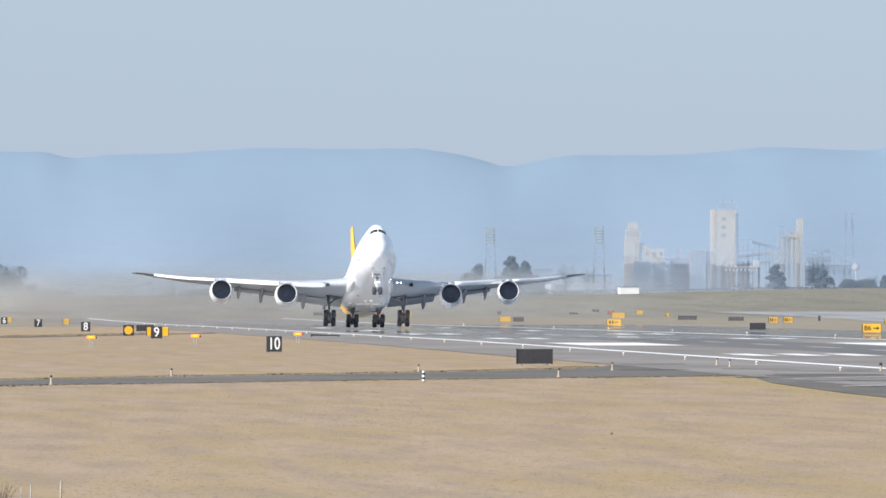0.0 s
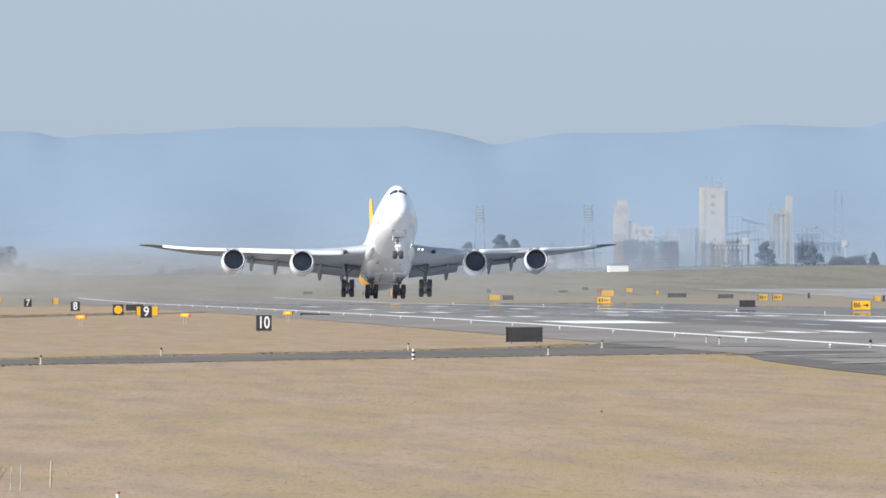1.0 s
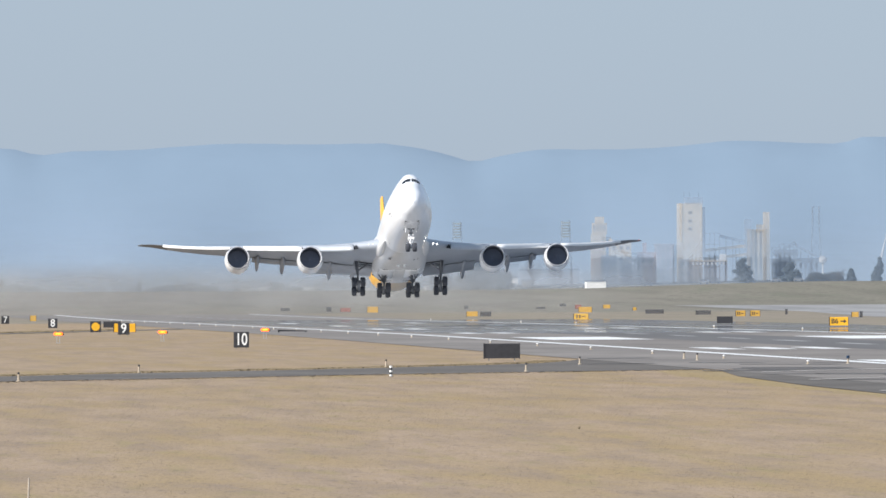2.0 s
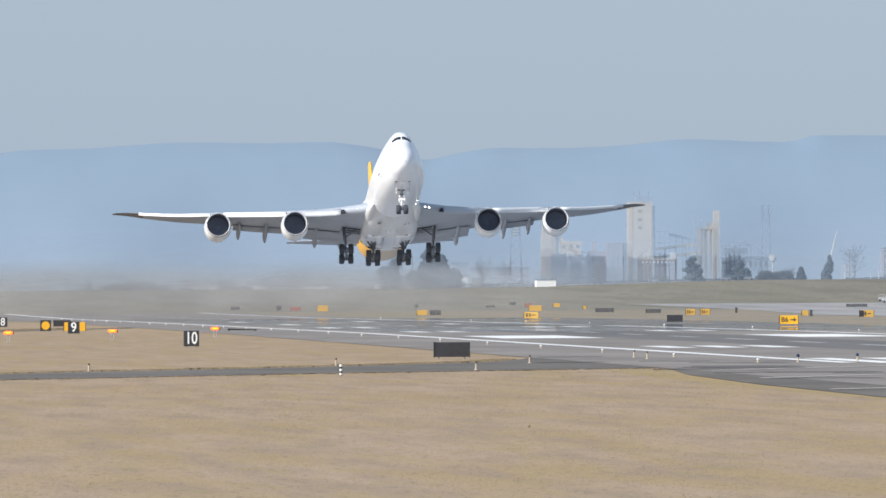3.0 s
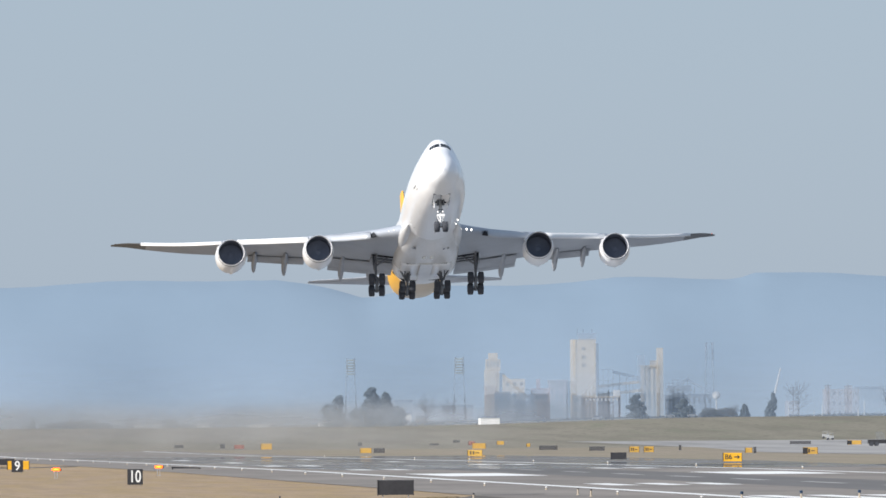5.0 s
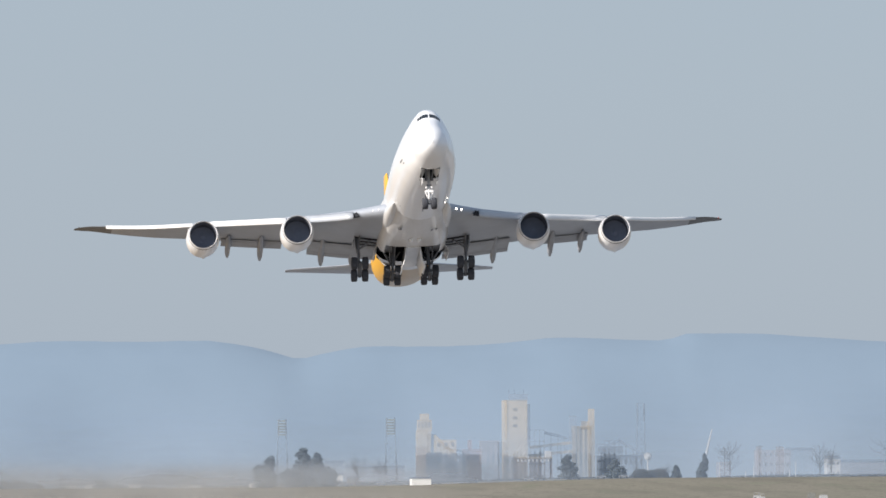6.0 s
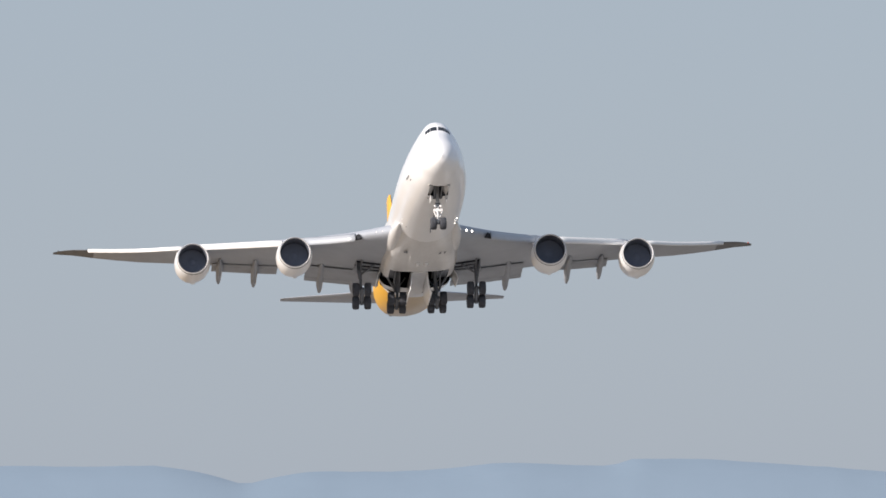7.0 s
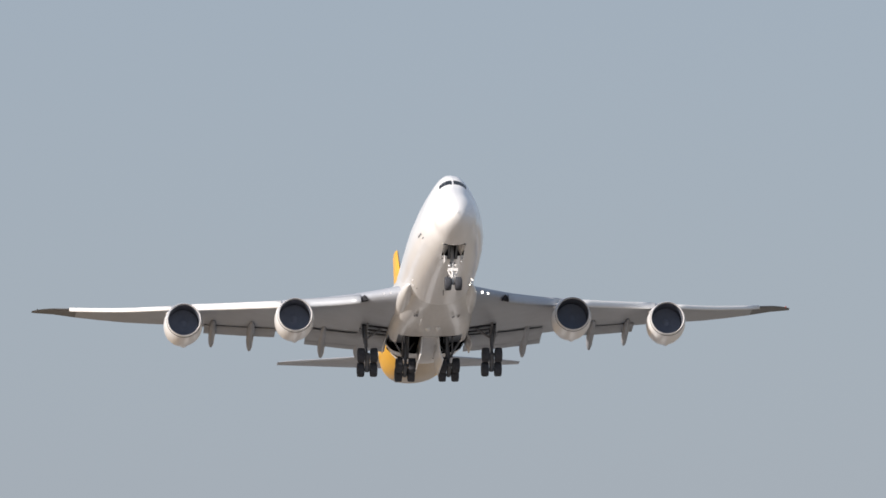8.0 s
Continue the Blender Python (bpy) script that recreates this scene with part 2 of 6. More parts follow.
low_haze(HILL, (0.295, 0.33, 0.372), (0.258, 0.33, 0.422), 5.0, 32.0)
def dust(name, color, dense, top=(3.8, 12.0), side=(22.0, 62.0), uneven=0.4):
    """See-through sheet material that stands for dust and haze: thin and cloudy, thinning out upwards, towards the
    ground and to one side.
    """
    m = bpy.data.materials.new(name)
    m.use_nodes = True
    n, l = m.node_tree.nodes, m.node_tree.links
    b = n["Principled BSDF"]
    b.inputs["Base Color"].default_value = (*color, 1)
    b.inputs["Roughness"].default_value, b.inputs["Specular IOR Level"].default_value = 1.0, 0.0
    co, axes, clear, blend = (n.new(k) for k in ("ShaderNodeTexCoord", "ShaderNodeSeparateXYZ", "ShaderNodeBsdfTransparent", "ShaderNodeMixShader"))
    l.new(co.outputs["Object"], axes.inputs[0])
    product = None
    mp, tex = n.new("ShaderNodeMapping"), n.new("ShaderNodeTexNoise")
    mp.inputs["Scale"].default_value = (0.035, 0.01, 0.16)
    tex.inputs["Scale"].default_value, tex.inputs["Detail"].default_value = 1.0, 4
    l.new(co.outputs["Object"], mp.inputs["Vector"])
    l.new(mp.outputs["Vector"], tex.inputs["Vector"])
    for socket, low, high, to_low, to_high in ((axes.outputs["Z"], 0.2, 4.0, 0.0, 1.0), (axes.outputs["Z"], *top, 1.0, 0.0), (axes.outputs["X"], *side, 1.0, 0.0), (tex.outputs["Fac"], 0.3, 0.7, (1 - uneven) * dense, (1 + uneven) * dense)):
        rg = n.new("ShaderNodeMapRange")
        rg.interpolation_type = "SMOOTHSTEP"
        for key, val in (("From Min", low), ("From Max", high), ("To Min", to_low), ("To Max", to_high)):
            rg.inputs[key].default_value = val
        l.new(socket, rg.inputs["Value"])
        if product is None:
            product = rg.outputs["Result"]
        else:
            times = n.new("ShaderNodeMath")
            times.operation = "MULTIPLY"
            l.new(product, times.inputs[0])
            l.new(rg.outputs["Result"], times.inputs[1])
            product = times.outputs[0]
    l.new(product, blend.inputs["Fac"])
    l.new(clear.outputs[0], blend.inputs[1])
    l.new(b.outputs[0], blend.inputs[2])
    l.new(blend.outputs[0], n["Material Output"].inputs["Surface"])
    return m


# haze put into added sheets; the last two fade the town toward the hills
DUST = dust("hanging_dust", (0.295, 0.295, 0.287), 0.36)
BLUE_HAZE = dust("blue_haze_sheet", (0.325, 0.36, 0.41), 0.5)
FAR_HAZE_SHEET = dust("far_haze_sheet", (0.285, 0.36, 0.465), 0.34, top=(16.0, 44.0), side=(200.0, 240.0), uneven=0.1)
# Town and tree tones carry the haze: paled, blued and part see-through.
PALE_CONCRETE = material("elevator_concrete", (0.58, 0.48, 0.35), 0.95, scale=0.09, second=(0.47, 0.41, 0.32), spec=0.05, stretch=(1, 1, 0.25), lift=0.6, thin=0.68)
# cooler, darker copy of the concrete: shade and haze put into its colour
HAZED_SHADE_CONCRETE = material("hazed_shade_concrete", (0.315, 0.385, 0.47), 0.95, scale=0.09, second=(0.3, 0.37, 0.46), spec=0.05, lift=1.4, thin=0.72)
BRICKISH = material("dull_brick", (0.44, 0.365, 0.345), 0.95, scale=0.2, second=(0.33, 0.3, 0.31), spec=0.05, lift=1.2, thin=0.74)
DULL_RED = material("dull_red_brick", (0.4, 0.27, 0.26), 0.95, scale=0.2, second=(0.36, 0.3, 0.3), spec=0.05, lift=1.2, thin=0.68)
FAR_STEEL = material("hazed_steelwork", (0.36, 0.42, 0.49), 0.9, vary=0.06, scale=0.3, spec=0.05, lift=2.5, thin=0.9)
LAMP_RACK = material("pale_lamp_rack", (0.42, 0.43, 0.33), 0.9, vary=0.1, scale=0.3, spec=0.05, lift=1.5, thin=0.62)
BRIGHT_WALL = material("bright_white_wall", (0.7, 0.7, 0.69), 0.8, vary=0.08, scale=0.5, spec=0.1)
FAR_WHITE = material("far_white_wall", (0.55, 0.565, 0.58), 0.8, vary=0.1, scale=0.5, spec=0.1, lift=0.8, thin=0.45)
ROOF = material("hazed_grey_roof", (0.29, 0.335, 0.39), 0.9, vary=0.1, scale=0.5, spec=0.05, lift=1.5, thin=0.55)
# haze put into the leaf tone: paler and bluer than real foliage
LEAF = material("hazed_foliage", (0.3, 0.355, 0.385), 1.0, scale=0.25, second=(0.265, 0.315, 0.345), spec=0, island=0.05, lift=5.0, leafy=0.5)
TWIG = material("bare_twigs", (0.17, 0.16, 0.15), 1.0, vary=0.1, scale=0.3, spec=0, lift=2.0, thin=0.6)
SCRUB = material("hazed_scrub", (0.35, 0.372, 0.385), 1.0, scale=0.1, second=(0.3, 0.325, 0.34), spec=0, island=0.08, lift=5.0, thin=0.5, leafy=0.5)


def shimmering_asphalt():
    """Asphalt with a heat mirage put into it: a darker tone, and streaks that at a flat angle mirror what stands
    beyond.
    """
    m = material("shimmering_asphalt", (0.23, 0.226, 0.226), 0.8, scale=0.09, second=(0.14, 0.14, 0.143), spec=0.1, stretch=(1, 0.2, 1))
    n, l = m.node_tree.nodes, m.node_tree.links
    gloss = n.new("ShaderNodeBsdfGlossy")
    gloss.inputs["Roughness"].default_value, gloss.inputs["Color"].default_value = 0.02, (0.93, 0.93, 0.93, 1)
    co, mp, tex, ramp, mix = (n.new(k) for k in ("ShaderNodeTexCoord", "ShaderNodeMapping", "ShaderNodeTexNoise", "ShaderNodeValToRGB", "ShaderNodeMixShader"))
    mp.inputs["Scale"].default_value = (0.05, 0.02, 1)
    tex.inputs["Scale"].default_value, tex.inputs["Detail"].default_value = 1.0, 5
    ramp.color_ramp.elements[0].position, ramp.color_ramp.elements[1].position = 0.4, 0.55
    ramp.color_ramp.elements[1].color = (0.85, 0.85, 0.85, 1)
    l.new(co.outputs["Object"], mp.inputs["Vector"])
    l.new(mp.outputs["Vector"], tex.inputs["Vector"])
    l.new(tex.outputs["Fac"], ramp.inputs["Fac"])
    l.new(ramp.outputs["Color"], mix.inputs["Fac"])
    l.new(n["Principled BSDF"].outputs[0], mix.inputs[1])
    l.new(gloss.outputs[0], mix.inputs[2])
    l.new(mix.outputs[0], n["Material Output"].inputs["Surface"])
    return m


SHIMMER = shimmering_asphalt()


# ---- mesh helpers ----
def join(*shapes):
    verts, faces = [], []
    for v, f in shapes:
        k = len(verts)
        verts += [tuple(p) for p in v]
        faces += [tuple(i + k for i in q) for q in f]
    return verts, faces


def box(x0, x1, y0, y1, z0, z1, chamfer=0.0):
    """A box; chamfer: how far its top is drawn in."""
    c = chamfer
    v = [(x0, y0, z0), (x1, y0, z0), (x1, y1, z0), (x0, y1, z0), (x0, y0, z1 - c), (x1, y0, z1 - c), (x1, y1, z1 - c), (x0, y1, z1 - c)]
    f = [(3, 2, 1, 0), (0, 1, 5, 4), (1, 2, 6, 5), (2, 3, 7, 6), (3, 0, 4, 7)]
    if c:
        v += [(x0 + c, y0 + c, z1), (x1 - c, y0 + c, z1), (x1 - c, y1 - c, z1), (x0 + c, y1 - c, z1)]
        f += [(4, 5, 9, 8), (5, 6, 10, 9), (6, 7, 11, 10), (7, 4, 8, 11), (8, 9, 10, 11)]
    else:
        f.append((4, 5, 6, 7))
    return v, f


def lathe(rows, n=24, axis="z", centre=(0, 0, 0), caps=True):
    """A turned shape: rows of (along, radius)."""
    v, f = [], []
    for a, r in rows:
        for i in range(n):
            c, s = r * math.cos(2 * math.pi * i / n), r * math.sin(2 * math.pi * i / n)
            p = {"z": (c, s, a), "y": (c, a, s), "x": (a, c, s)}[axis]
            v.append(tuple(q + o for q, o in zip(p, centre)))
    flip = axis == "y"
    for k in range(len(rows) - 1):
        for i in range(n):
            q = (k * n + i, k * n + (i + 1) % n, (k + 1) * n + (i + 1) % n, (k + 1) * n + i)
            f.append(q[::-1] if flip else q)
    if caps:
        f += [tuple(range(n))[::1 if flip else -1], tuple(range((len(rows) - 1) * n, len(rows) * n))[::-1 if flip else 1]]
    return v, f


def rod(a, b, r, n=8, r2=None):
    """A bar from a to b."""
    a, b = Vector(a), Vector(b)
    d = b - a
    u = d.orthogonal().normalized()
    w = d.normalized().cross(u)
    v = []
    for p, q in ((a, r), (b, r if r2 is None else r2)):
        for i in range(n):
            t = 2 * math.pi * i / n
            v.append(p + (u * math.cos(t) + w * math.sin(t)) * q)
    f = [(i, (i + 1) % n, n + (i + 1) % n, n + i) for i in range(n)]
    return v, f + [tuple(range(n))[::-1], tuple(range(n, 2 * n))]


def part(name, shape, mat, parent=None, label="", smooth=False, at=None):
    """Links a shape as one mesh object under a thing or part; at: its origin in the parent's space, to which the shape is relative."""
    me = bpy.data.meshes.new(name)
    me.from_pydata([tuple(p) for p in shape[0]], [], shape[1])
    for m in (mat if isinstance(mat, (list, tuple)) else (mat,)):
        me.materials.append(m)
    if smooth:
        me.polygons.foreach_set("use_smooth", [True] * len(me.polygons))
        me.set_sharp_from_angle(angle=radians(smooth if smooth is not True else 40))
    ob = new(name, me)
    ob.parent = parent
    if at:
        ob.location = at
    return tagged(ob, label) if label else ob


def thing(name, at, label, category, group="", turn=0.0, kind=""):
    ob = new(name)
    ob.matrix_basis = pose(*at, 0, 0, turn)
    ob.empty_display_size = 0.2
    return tagged(ob, label, category, group, kind)


def lettering(text, size, mat, parent, at, depth=0.012, name="lettering", shape=(1.0, 1.0)):
    """Words in the built-in font that face the camera's side, as a mesh."""
    cu = bpy.data.curves.new(name, "FONT")
    cu.body, cu.size, cu.extrude, cu.align_x, cu.align_y = text, size, depth, "CENTER", "CENTER"
    cu.offset = 0.012 * size
    tmp = new("tmp", cu)
    me = bpy.data.meshes.new_from_object(tmp.evaluated_get(bpy.context.evaluated_depsgraph_get()))
    bpy.data.objects.remove(tmp)
    me.materials.clear()
    me.materials.append(mat)
    ob = new(name, me)
    ob.parent, ob.matrix_basis = parent, pose(*at, 90, 0, 0) @ Matrix.Diagonal((*shape, 1, 1))
    return ob


# ---- the ground ----
LIE_Y = (-600, 0, 1200, 1537, 1842, 2200, 2500, 2750, 3100, 3300, 3600, 3900, 4990)
LIE_Z = (0, 0, 0, -0.19, -0.4, -0.7, -0.7, -0.6, 0.8, 2.1, 4.75, 4.95, 5.0)


def lie(y, x=0.0):
    """The ground's height: nearly flat, a shallow dip far down the runway, then a bank before the town, higher to the right."""
    z = float(np.interp(y, LIE_Y, LIE_Z))
    a, b = min(1.0, max(0.0, (y - 3050) / 450)), min(1.0, max(0.0, (x - 215) / 130))
    return z + 2.4 * a * b * b * (3 - 2 * b)


def sheet(name, left, right, y0, y1, up, mat, label, step=20.0, columns=1, parent=None, kind="structure", category=""):
    """A strip of ground between two lines x = left(y) and x = right(y), laid on the lie of the land."""
    ys = np.unique(np.concatenate([np.arange(math.ceil(y0 / step) * step, y1, step), [y0, y1], [y for y in LIE_Y if y0 < y < y1]]))
    v, f = [], []
    for y in ys:
        a, b = left(y), right(y)
        for c in range(columns + 1):
            x = a + (b - a) * c / columns
            v.append((x, y, lie(y, x) + up))
    w = columns + 1
    for k in range(len(ys) - 1):
        for c in range(columns):
            f.append((k * w + c, k * w + c + 1, (k + 1) * w + c + 1, (k + 1) * w + c))
    ob = part(name, (v, f), mat, parent)
    return tagged(ob, label, category, kind=kind)


def ground_sheet():
    xs = [-3000, -900, -300, -100, 0, 60, 120, 180] + list(range(215, 365, 10)) + [400, 600, 1200, 3000]
    ys = [y for y in range(-600, 4990, 30)] + [y for y in LIE_Y]
    ys = sorted(set(ys))
    v = [(x, y, lie(y, x)) for y in ys for x in xs]
    w = len(xs)
    f = [(k * w + c, k * w + c + 1, (k + 1) * w + c + 1, (k + 1) * w + c) for k in range(len(ys) - 1) for c in range(w - 1)]
    ob = part("ground", (v, f), (GRASS, GREEN, HAZED_GRASS))
    mids = [(0.5 * (ys[k] + ys[k + 1]), 0.5 * (xs[c] + xs[c + 1])) for k in range(len(ys) - 1) for c in range(w - 1)]
    ob.data.polygons.foreach_set("material_index", [1 if y > 2760 else (2 if x > 100 or y > 1900 else 0) for y, x in mids])
    tagged(ob, "wide airfield ground of dry mown grass with a greener bank", "ground", kind="structure")


ground_sheet()
EDGE_L, EDGE_R = 67.0, 112.0
sheet("runway", lambda y: 53.0, lambda y: 121.0, -500, 2720, 0.03, ASPHALT, "long grey asphalt runway with paved shoulders", columns=4, category="runway")
line = lambda *p: (lambda y: float(np.interp(y, [q[1] for q in p], [q[0] for q in p])))
# the taxiway that leaves the runway's near side, and its fillet
sheet("taxiway_near", line((47.3, -500), (47.3, 470), (48.2, 540), (50.1, 603), (52.4, 640), (53.0, 655)), lambda y: 53.02, -500, 655, 0.026, DARK_ASPHALT, "worn grey taxiway pavement beside the runway", category="taxiway")
CROSS_FAR = line((-62, 430), (-2, 586), (10.7, 622), (20.5, 647), (27, 661), (35, 680), (42, 700), (47.3, 717), (51, 742), (52.6, 757))
CROSS_NEAR = line((-62, 420), (10.1, 586), (33.6, 629), (52.5, 654), (53.02, 660))
sheet("taxiway_cross", CROSS_FAR, CROSS_NEAR, 431, 757, 0.022, DARK_ASPHALT, "dark grey asphalt taxiway crossing the dry grass", step=8, category="taxiway")
sheet("taxiway_far", line((-160, 1090), (21.7, 1297), (48.1, 1468), (53, 1500)), line((-160, 1050), (21.7, 1266), (48.1, 1438), (53.02, 1468)), 1091, 1500, 0.024, DARK_ASPHALT, "narrow dark taxiway far across the grass", category="taxiway")
sheet("taxiway_parallel", line((190, 1500), (202, 1950), (210, 2214), (244, 2740), (236, 3040)), lambda y: 330.0, 1500, 3040, 0.03, PALE_SLAB, "pale concrete taxiway parallel to the runway", category="taxiway")
sheet("taxiway_link", lambda y: 120.9, lambda y: 176.1, 1180, 1330, 0.028, ASPHALT, "paved link from the runway to the parallel taxiway", category="taxiway")
sheet("runway_shimmer", lambda y: 72.0, line((134, 1240), (145, 1548), (150, 2100)), 1240, 2100, 0.036, SHIMMER, "glassy stretch of runway shimmering in the heat", category="runway")
sheet("tyre_marks", lambda y: 82.0, lambda y: 97.0, 600, 1240, 0.034, RUBBER_MARK, "dark tyre rubber along the runway's middle", category="tyre marks", kind="stuff")


def stripe(name, x0, x1, y0, y1, label, mat=PAINT, up=0.042):
    return sheet(name, lambda y: x0, lambda y: x1, y0, y1, up, mat, label, category="marking")


stripe("edge_line", EDGE_L - 0.6, EDGE_L + 0.6, 690, 2710, "long white painted line along the runway's edge")
stripe("edge_line", EDGE_R - 0.6, EDGE_R + 0.6, 690, 2710, "long white painted line along the runway's edge")
for mid in (75.9, 103.1):
    stripe("aiming_mark", mid - 4.6, mid + 4.6, 1058, 1120, "broad white aiming mark on the asphalt")
for y0, y1, offs in ((874, 904, (17.1, 13.2, 9.3)), (1228, 1258, (15.0, 11.2)), (1405, 1438, (15.0, 10.6)), (1585, 1620, (11.0,)), (1770, 1810, (9.5,))):
    for off in offs:
        for mid in (EDGE_L + 22.5 - off, EDGE_L + 22.5 + off):
            stripe("touchdown_mark", mid - 1.05, mid + 1.05, y0, y1, "white touchdown bar painted on the asphalt")
for k in range(12):
    x = EDGE_L + 2.4 + k * 3.55 + (1.6 if k > 5 else 0)
    stripe("threshold_mark", x - 0.9, x + 0.9, 686, 736, "white threshold bar painted on the asphalt")
for k in range(1, 30):
    stripe("centre_mark", 89.05, 89.95, 760 + k * 61, 790 + k * 61, "faded white centre-line dash on the asphalt", WORN_PAINT)
for (xa, ya), (xb, yb) in (((53.6, 628), (68, 664)), ((51.3, 573), (64.5, 606)), ((48.6, 508), (60, 526))):
    tagged(part("pavement_line", ([(xa, ya, 0.05), (xb, yb, 0.05), (xb, yb + 1.9, 0.055), (xa, ya + 1.9, 0.055)], [(0, 1, 2, 3)]), PALE_JOINT), "pale worn line across the taxiway pavement", "marking", kind="structure")

fringe = lambda y: float(np.interp(y, (430, 540, 603, 640, 655), (45.9, 46.4, 47.2, 48.6, 50.5))) + 1.1 * noise.fractal(Vector((y * 0.09, 4.2, 0)), 1.0, 2.0, 4)
sheet("verge", fringe, line((47.33, 430), (47.33, 470), (48.23, 540), (50.13, 603), (52.43, 640), (53.03, 655)), 430, 655, 0.004, YELLOWING, "yellowing grass verge along the pavement", step=1.5, category="verge")

streaks = np.random.default_rng(8)
for k in range(15):
    xa, ya = streaks.uniform(48.5, 64.0), streaks.uniform(560, 765)
    if ya < 640 and xa < 50.5:
        xa = 51.0
    long, deep = streaks.uniform(2.5, 9.0), streaks.uniform(2.0, 8.0)
    xb, yb = min(xa + long, 66.0), ya + streaks.uniform(-6, 3)
    tagged(part("skid_mark", ([(xa, ya, 0.046), (xb, yb, 0.046), (xb - 0.3, yb + deep, 0.046), (xa + 0.4, ya + deep * 0.7, 0.046)], [(0, 1, 2, 3)]), RUBBER_MARK), "dark rubber streak across the worn pavement", "skid mark", kind="structure")


# ---- the aircraft: a four-engined jumbo freighter; its own space has the nose toward -y, the wheels' ground at z = 0 ----
def smooth_table(rows, s):
    """Values of a table of rows (s, a, b, ...) at s, by smooth curves through its rows."""
    xs = [r[0] for r in rows]
    k = max(0, min(len(xs) - 2, int(np.searchsorted(xs, s, side="right")) - 1))
    h = xs[k + 1] - xs[k]
    t = (s - xs[k]) / h
    out = []
    for c in range(1, len(rows[0])):
        d = []
        for j in (k, k + 1):
            if 0 < j < len(xs) - 1:
                m0 = (rows[j][c] - rows[j - 1][c]) / (xs[j] - xs[j - 1])
                m1 = (rows[j + 1][c] - rows[j][c]) / (xs[j + 1] - xs[j])
                d.append(0 if m0 * m1 <= 0 else 2 * m0 * m1 / (m0 + m1))
            else:
                i = min(j, len(xs) - 2)
                d.append((rows[i + 1][c] - rows[i][c]) / (xs[i + 1] - xs[i]))
        a, b = rows[k][c], rows[k + 1][c]
        out.append((2 * t**3 - 3 * t**2 + 1) * a + (t**3 - 2 * t**2 + t) * h * d[0] + (3 * t**2 - 2 * t**3) * b + (t**3 - t**2) * h * d[1])
    return out


NOSE = -36.9
BODY = (  # metres behind the nose, bottom, top, width, height of the widest line
    (0.0, 4.699, 4.701, 0.002, 4.7), (0.12, 4.3, 5.1, 0.85, 4.7), (0.45, 3.92, 5.6, 1.75, 4.72), (1.0, 3.55, 6.15, 2.65, 4.75), (1.8, 3.2, 6.75, 3.5, 4.8),
    (2.8, 2.9, 7.35, 3.7, 4.85), (3.8, 2.7, 7.95, 4.28, 4.92), (4.6, 2.57, 8.62, 4.66, 5.0), (5.4, 2.46, 9.2, 4.98, 5.05), (6.6, 2.33, 9.63, 5.36, 5.12), (8.4, 2.2, 9.9, 5.72, 5.2),
    (11.0, 2.1, 10.0, 6.15, 5.25), (17.0, 2.08, 10.0, 6.5, 5.3), (20.5, 2.08, 9.75, 6.5, 5.3), (24.0, 2.08, 9.2, 6.5, 5.3), (27.0, 2.08, 8.95, 6.5, 5.3), (48.0, 2.08, 8.9, 6.5, 5.3),
    (53.0, 2.55, 8.9, 6.3, 5.5), (58.0, 3.55, 8.9, 5.6, 6.0), (64.0, 5.0, 8.9, 4.2, 6.8), (69.0, 6.3, 8.85, 2.75, 7.5), (72.5, 7.2, 8.7, 1.5, 8.0), (74.2, 7.7, 8.4, 0.6, 8.1))


CROWN = (  # metres behind the nose, how far the upper lobe is drawn in, how round its crown is
    (0.0, 0.0, 1.0), (2.0, 0.08, 0.9), (4.2, 0.25, 0.74), (8.0, 0.43, 0.72), (18.0, 0.36, 0.78), (27.0, 0.1, 1.0), (75.0, 0.1, 1.0))


def body_point(s, a, out=0.0):
    """A point on the skin: s metres behind the nose, a degrees round from the keel; out: metres proud of it."""
    bot, top, wide, mid = smooth_table(BODY, s)
    t = radians(a)
    x, c = math.sin(t), -math.cos(t)
    rise = (top - mid) if c > 0 else (mid - bot)
    if c > 0:     # the upper deck's lobe is narrower than the hold
        pinch, flat = smooth_table(CROWN, s)
        px = (wide / 2 + out) * math.copysign(abs(x) ** flat, x) * (1 - pinch * c ** 1.5)
    else:
        px = (wide / 2 + out) * math.copysign(abs(x) ** 0.86, x)
    return px, NOSE + s, mid + (rise + out) * math.copysign(abs(c) ** 1.0, c)


def skin(s_list, a_list, out=0.0, thick=0.0):
    """A patch of the body's skin as a grid; thick: with an inner face too."""
    n = len(a_list)
    v, f = [], []
    for layer in ([out, out - thick] if thick else [out]):
        k0 = len(v)
        v += [body_point(s, a, layer) for s in s_list for a in a_list]
        for k in range(len(s_list) - 1):
            for i in range(n - 1):
                q = (k0 + k * n + i, k0 + k * n + i + 1, k0 + (k + 1) * n + i + 1, k0 + (k + 1) * n + i)
                f.append(q if layer == out else q[::-1])
    if thick:
        m = len(s_list) * n
        rim = [i for i in range(n)] + [k * n + n - 1 for k in range(1, len(s_list))] + [(len(s_list) - 1) * n + i for i in range(n - 2, -1, -1)] + [k * n for k in range(len(s_list) - 2, 0, -1)]
        for p, q in zip(rim, rim[1:] + rim[:1]):
            f.append((q, p, p + m, q + m))
    return v, f


WELL = (33.0, 41.6)                # main wheel wells behind the belly fairing: from, to
BAY = (3.7, 7.0, 18.0)           # nose wheel bay: from, to, degrees each way from the keel


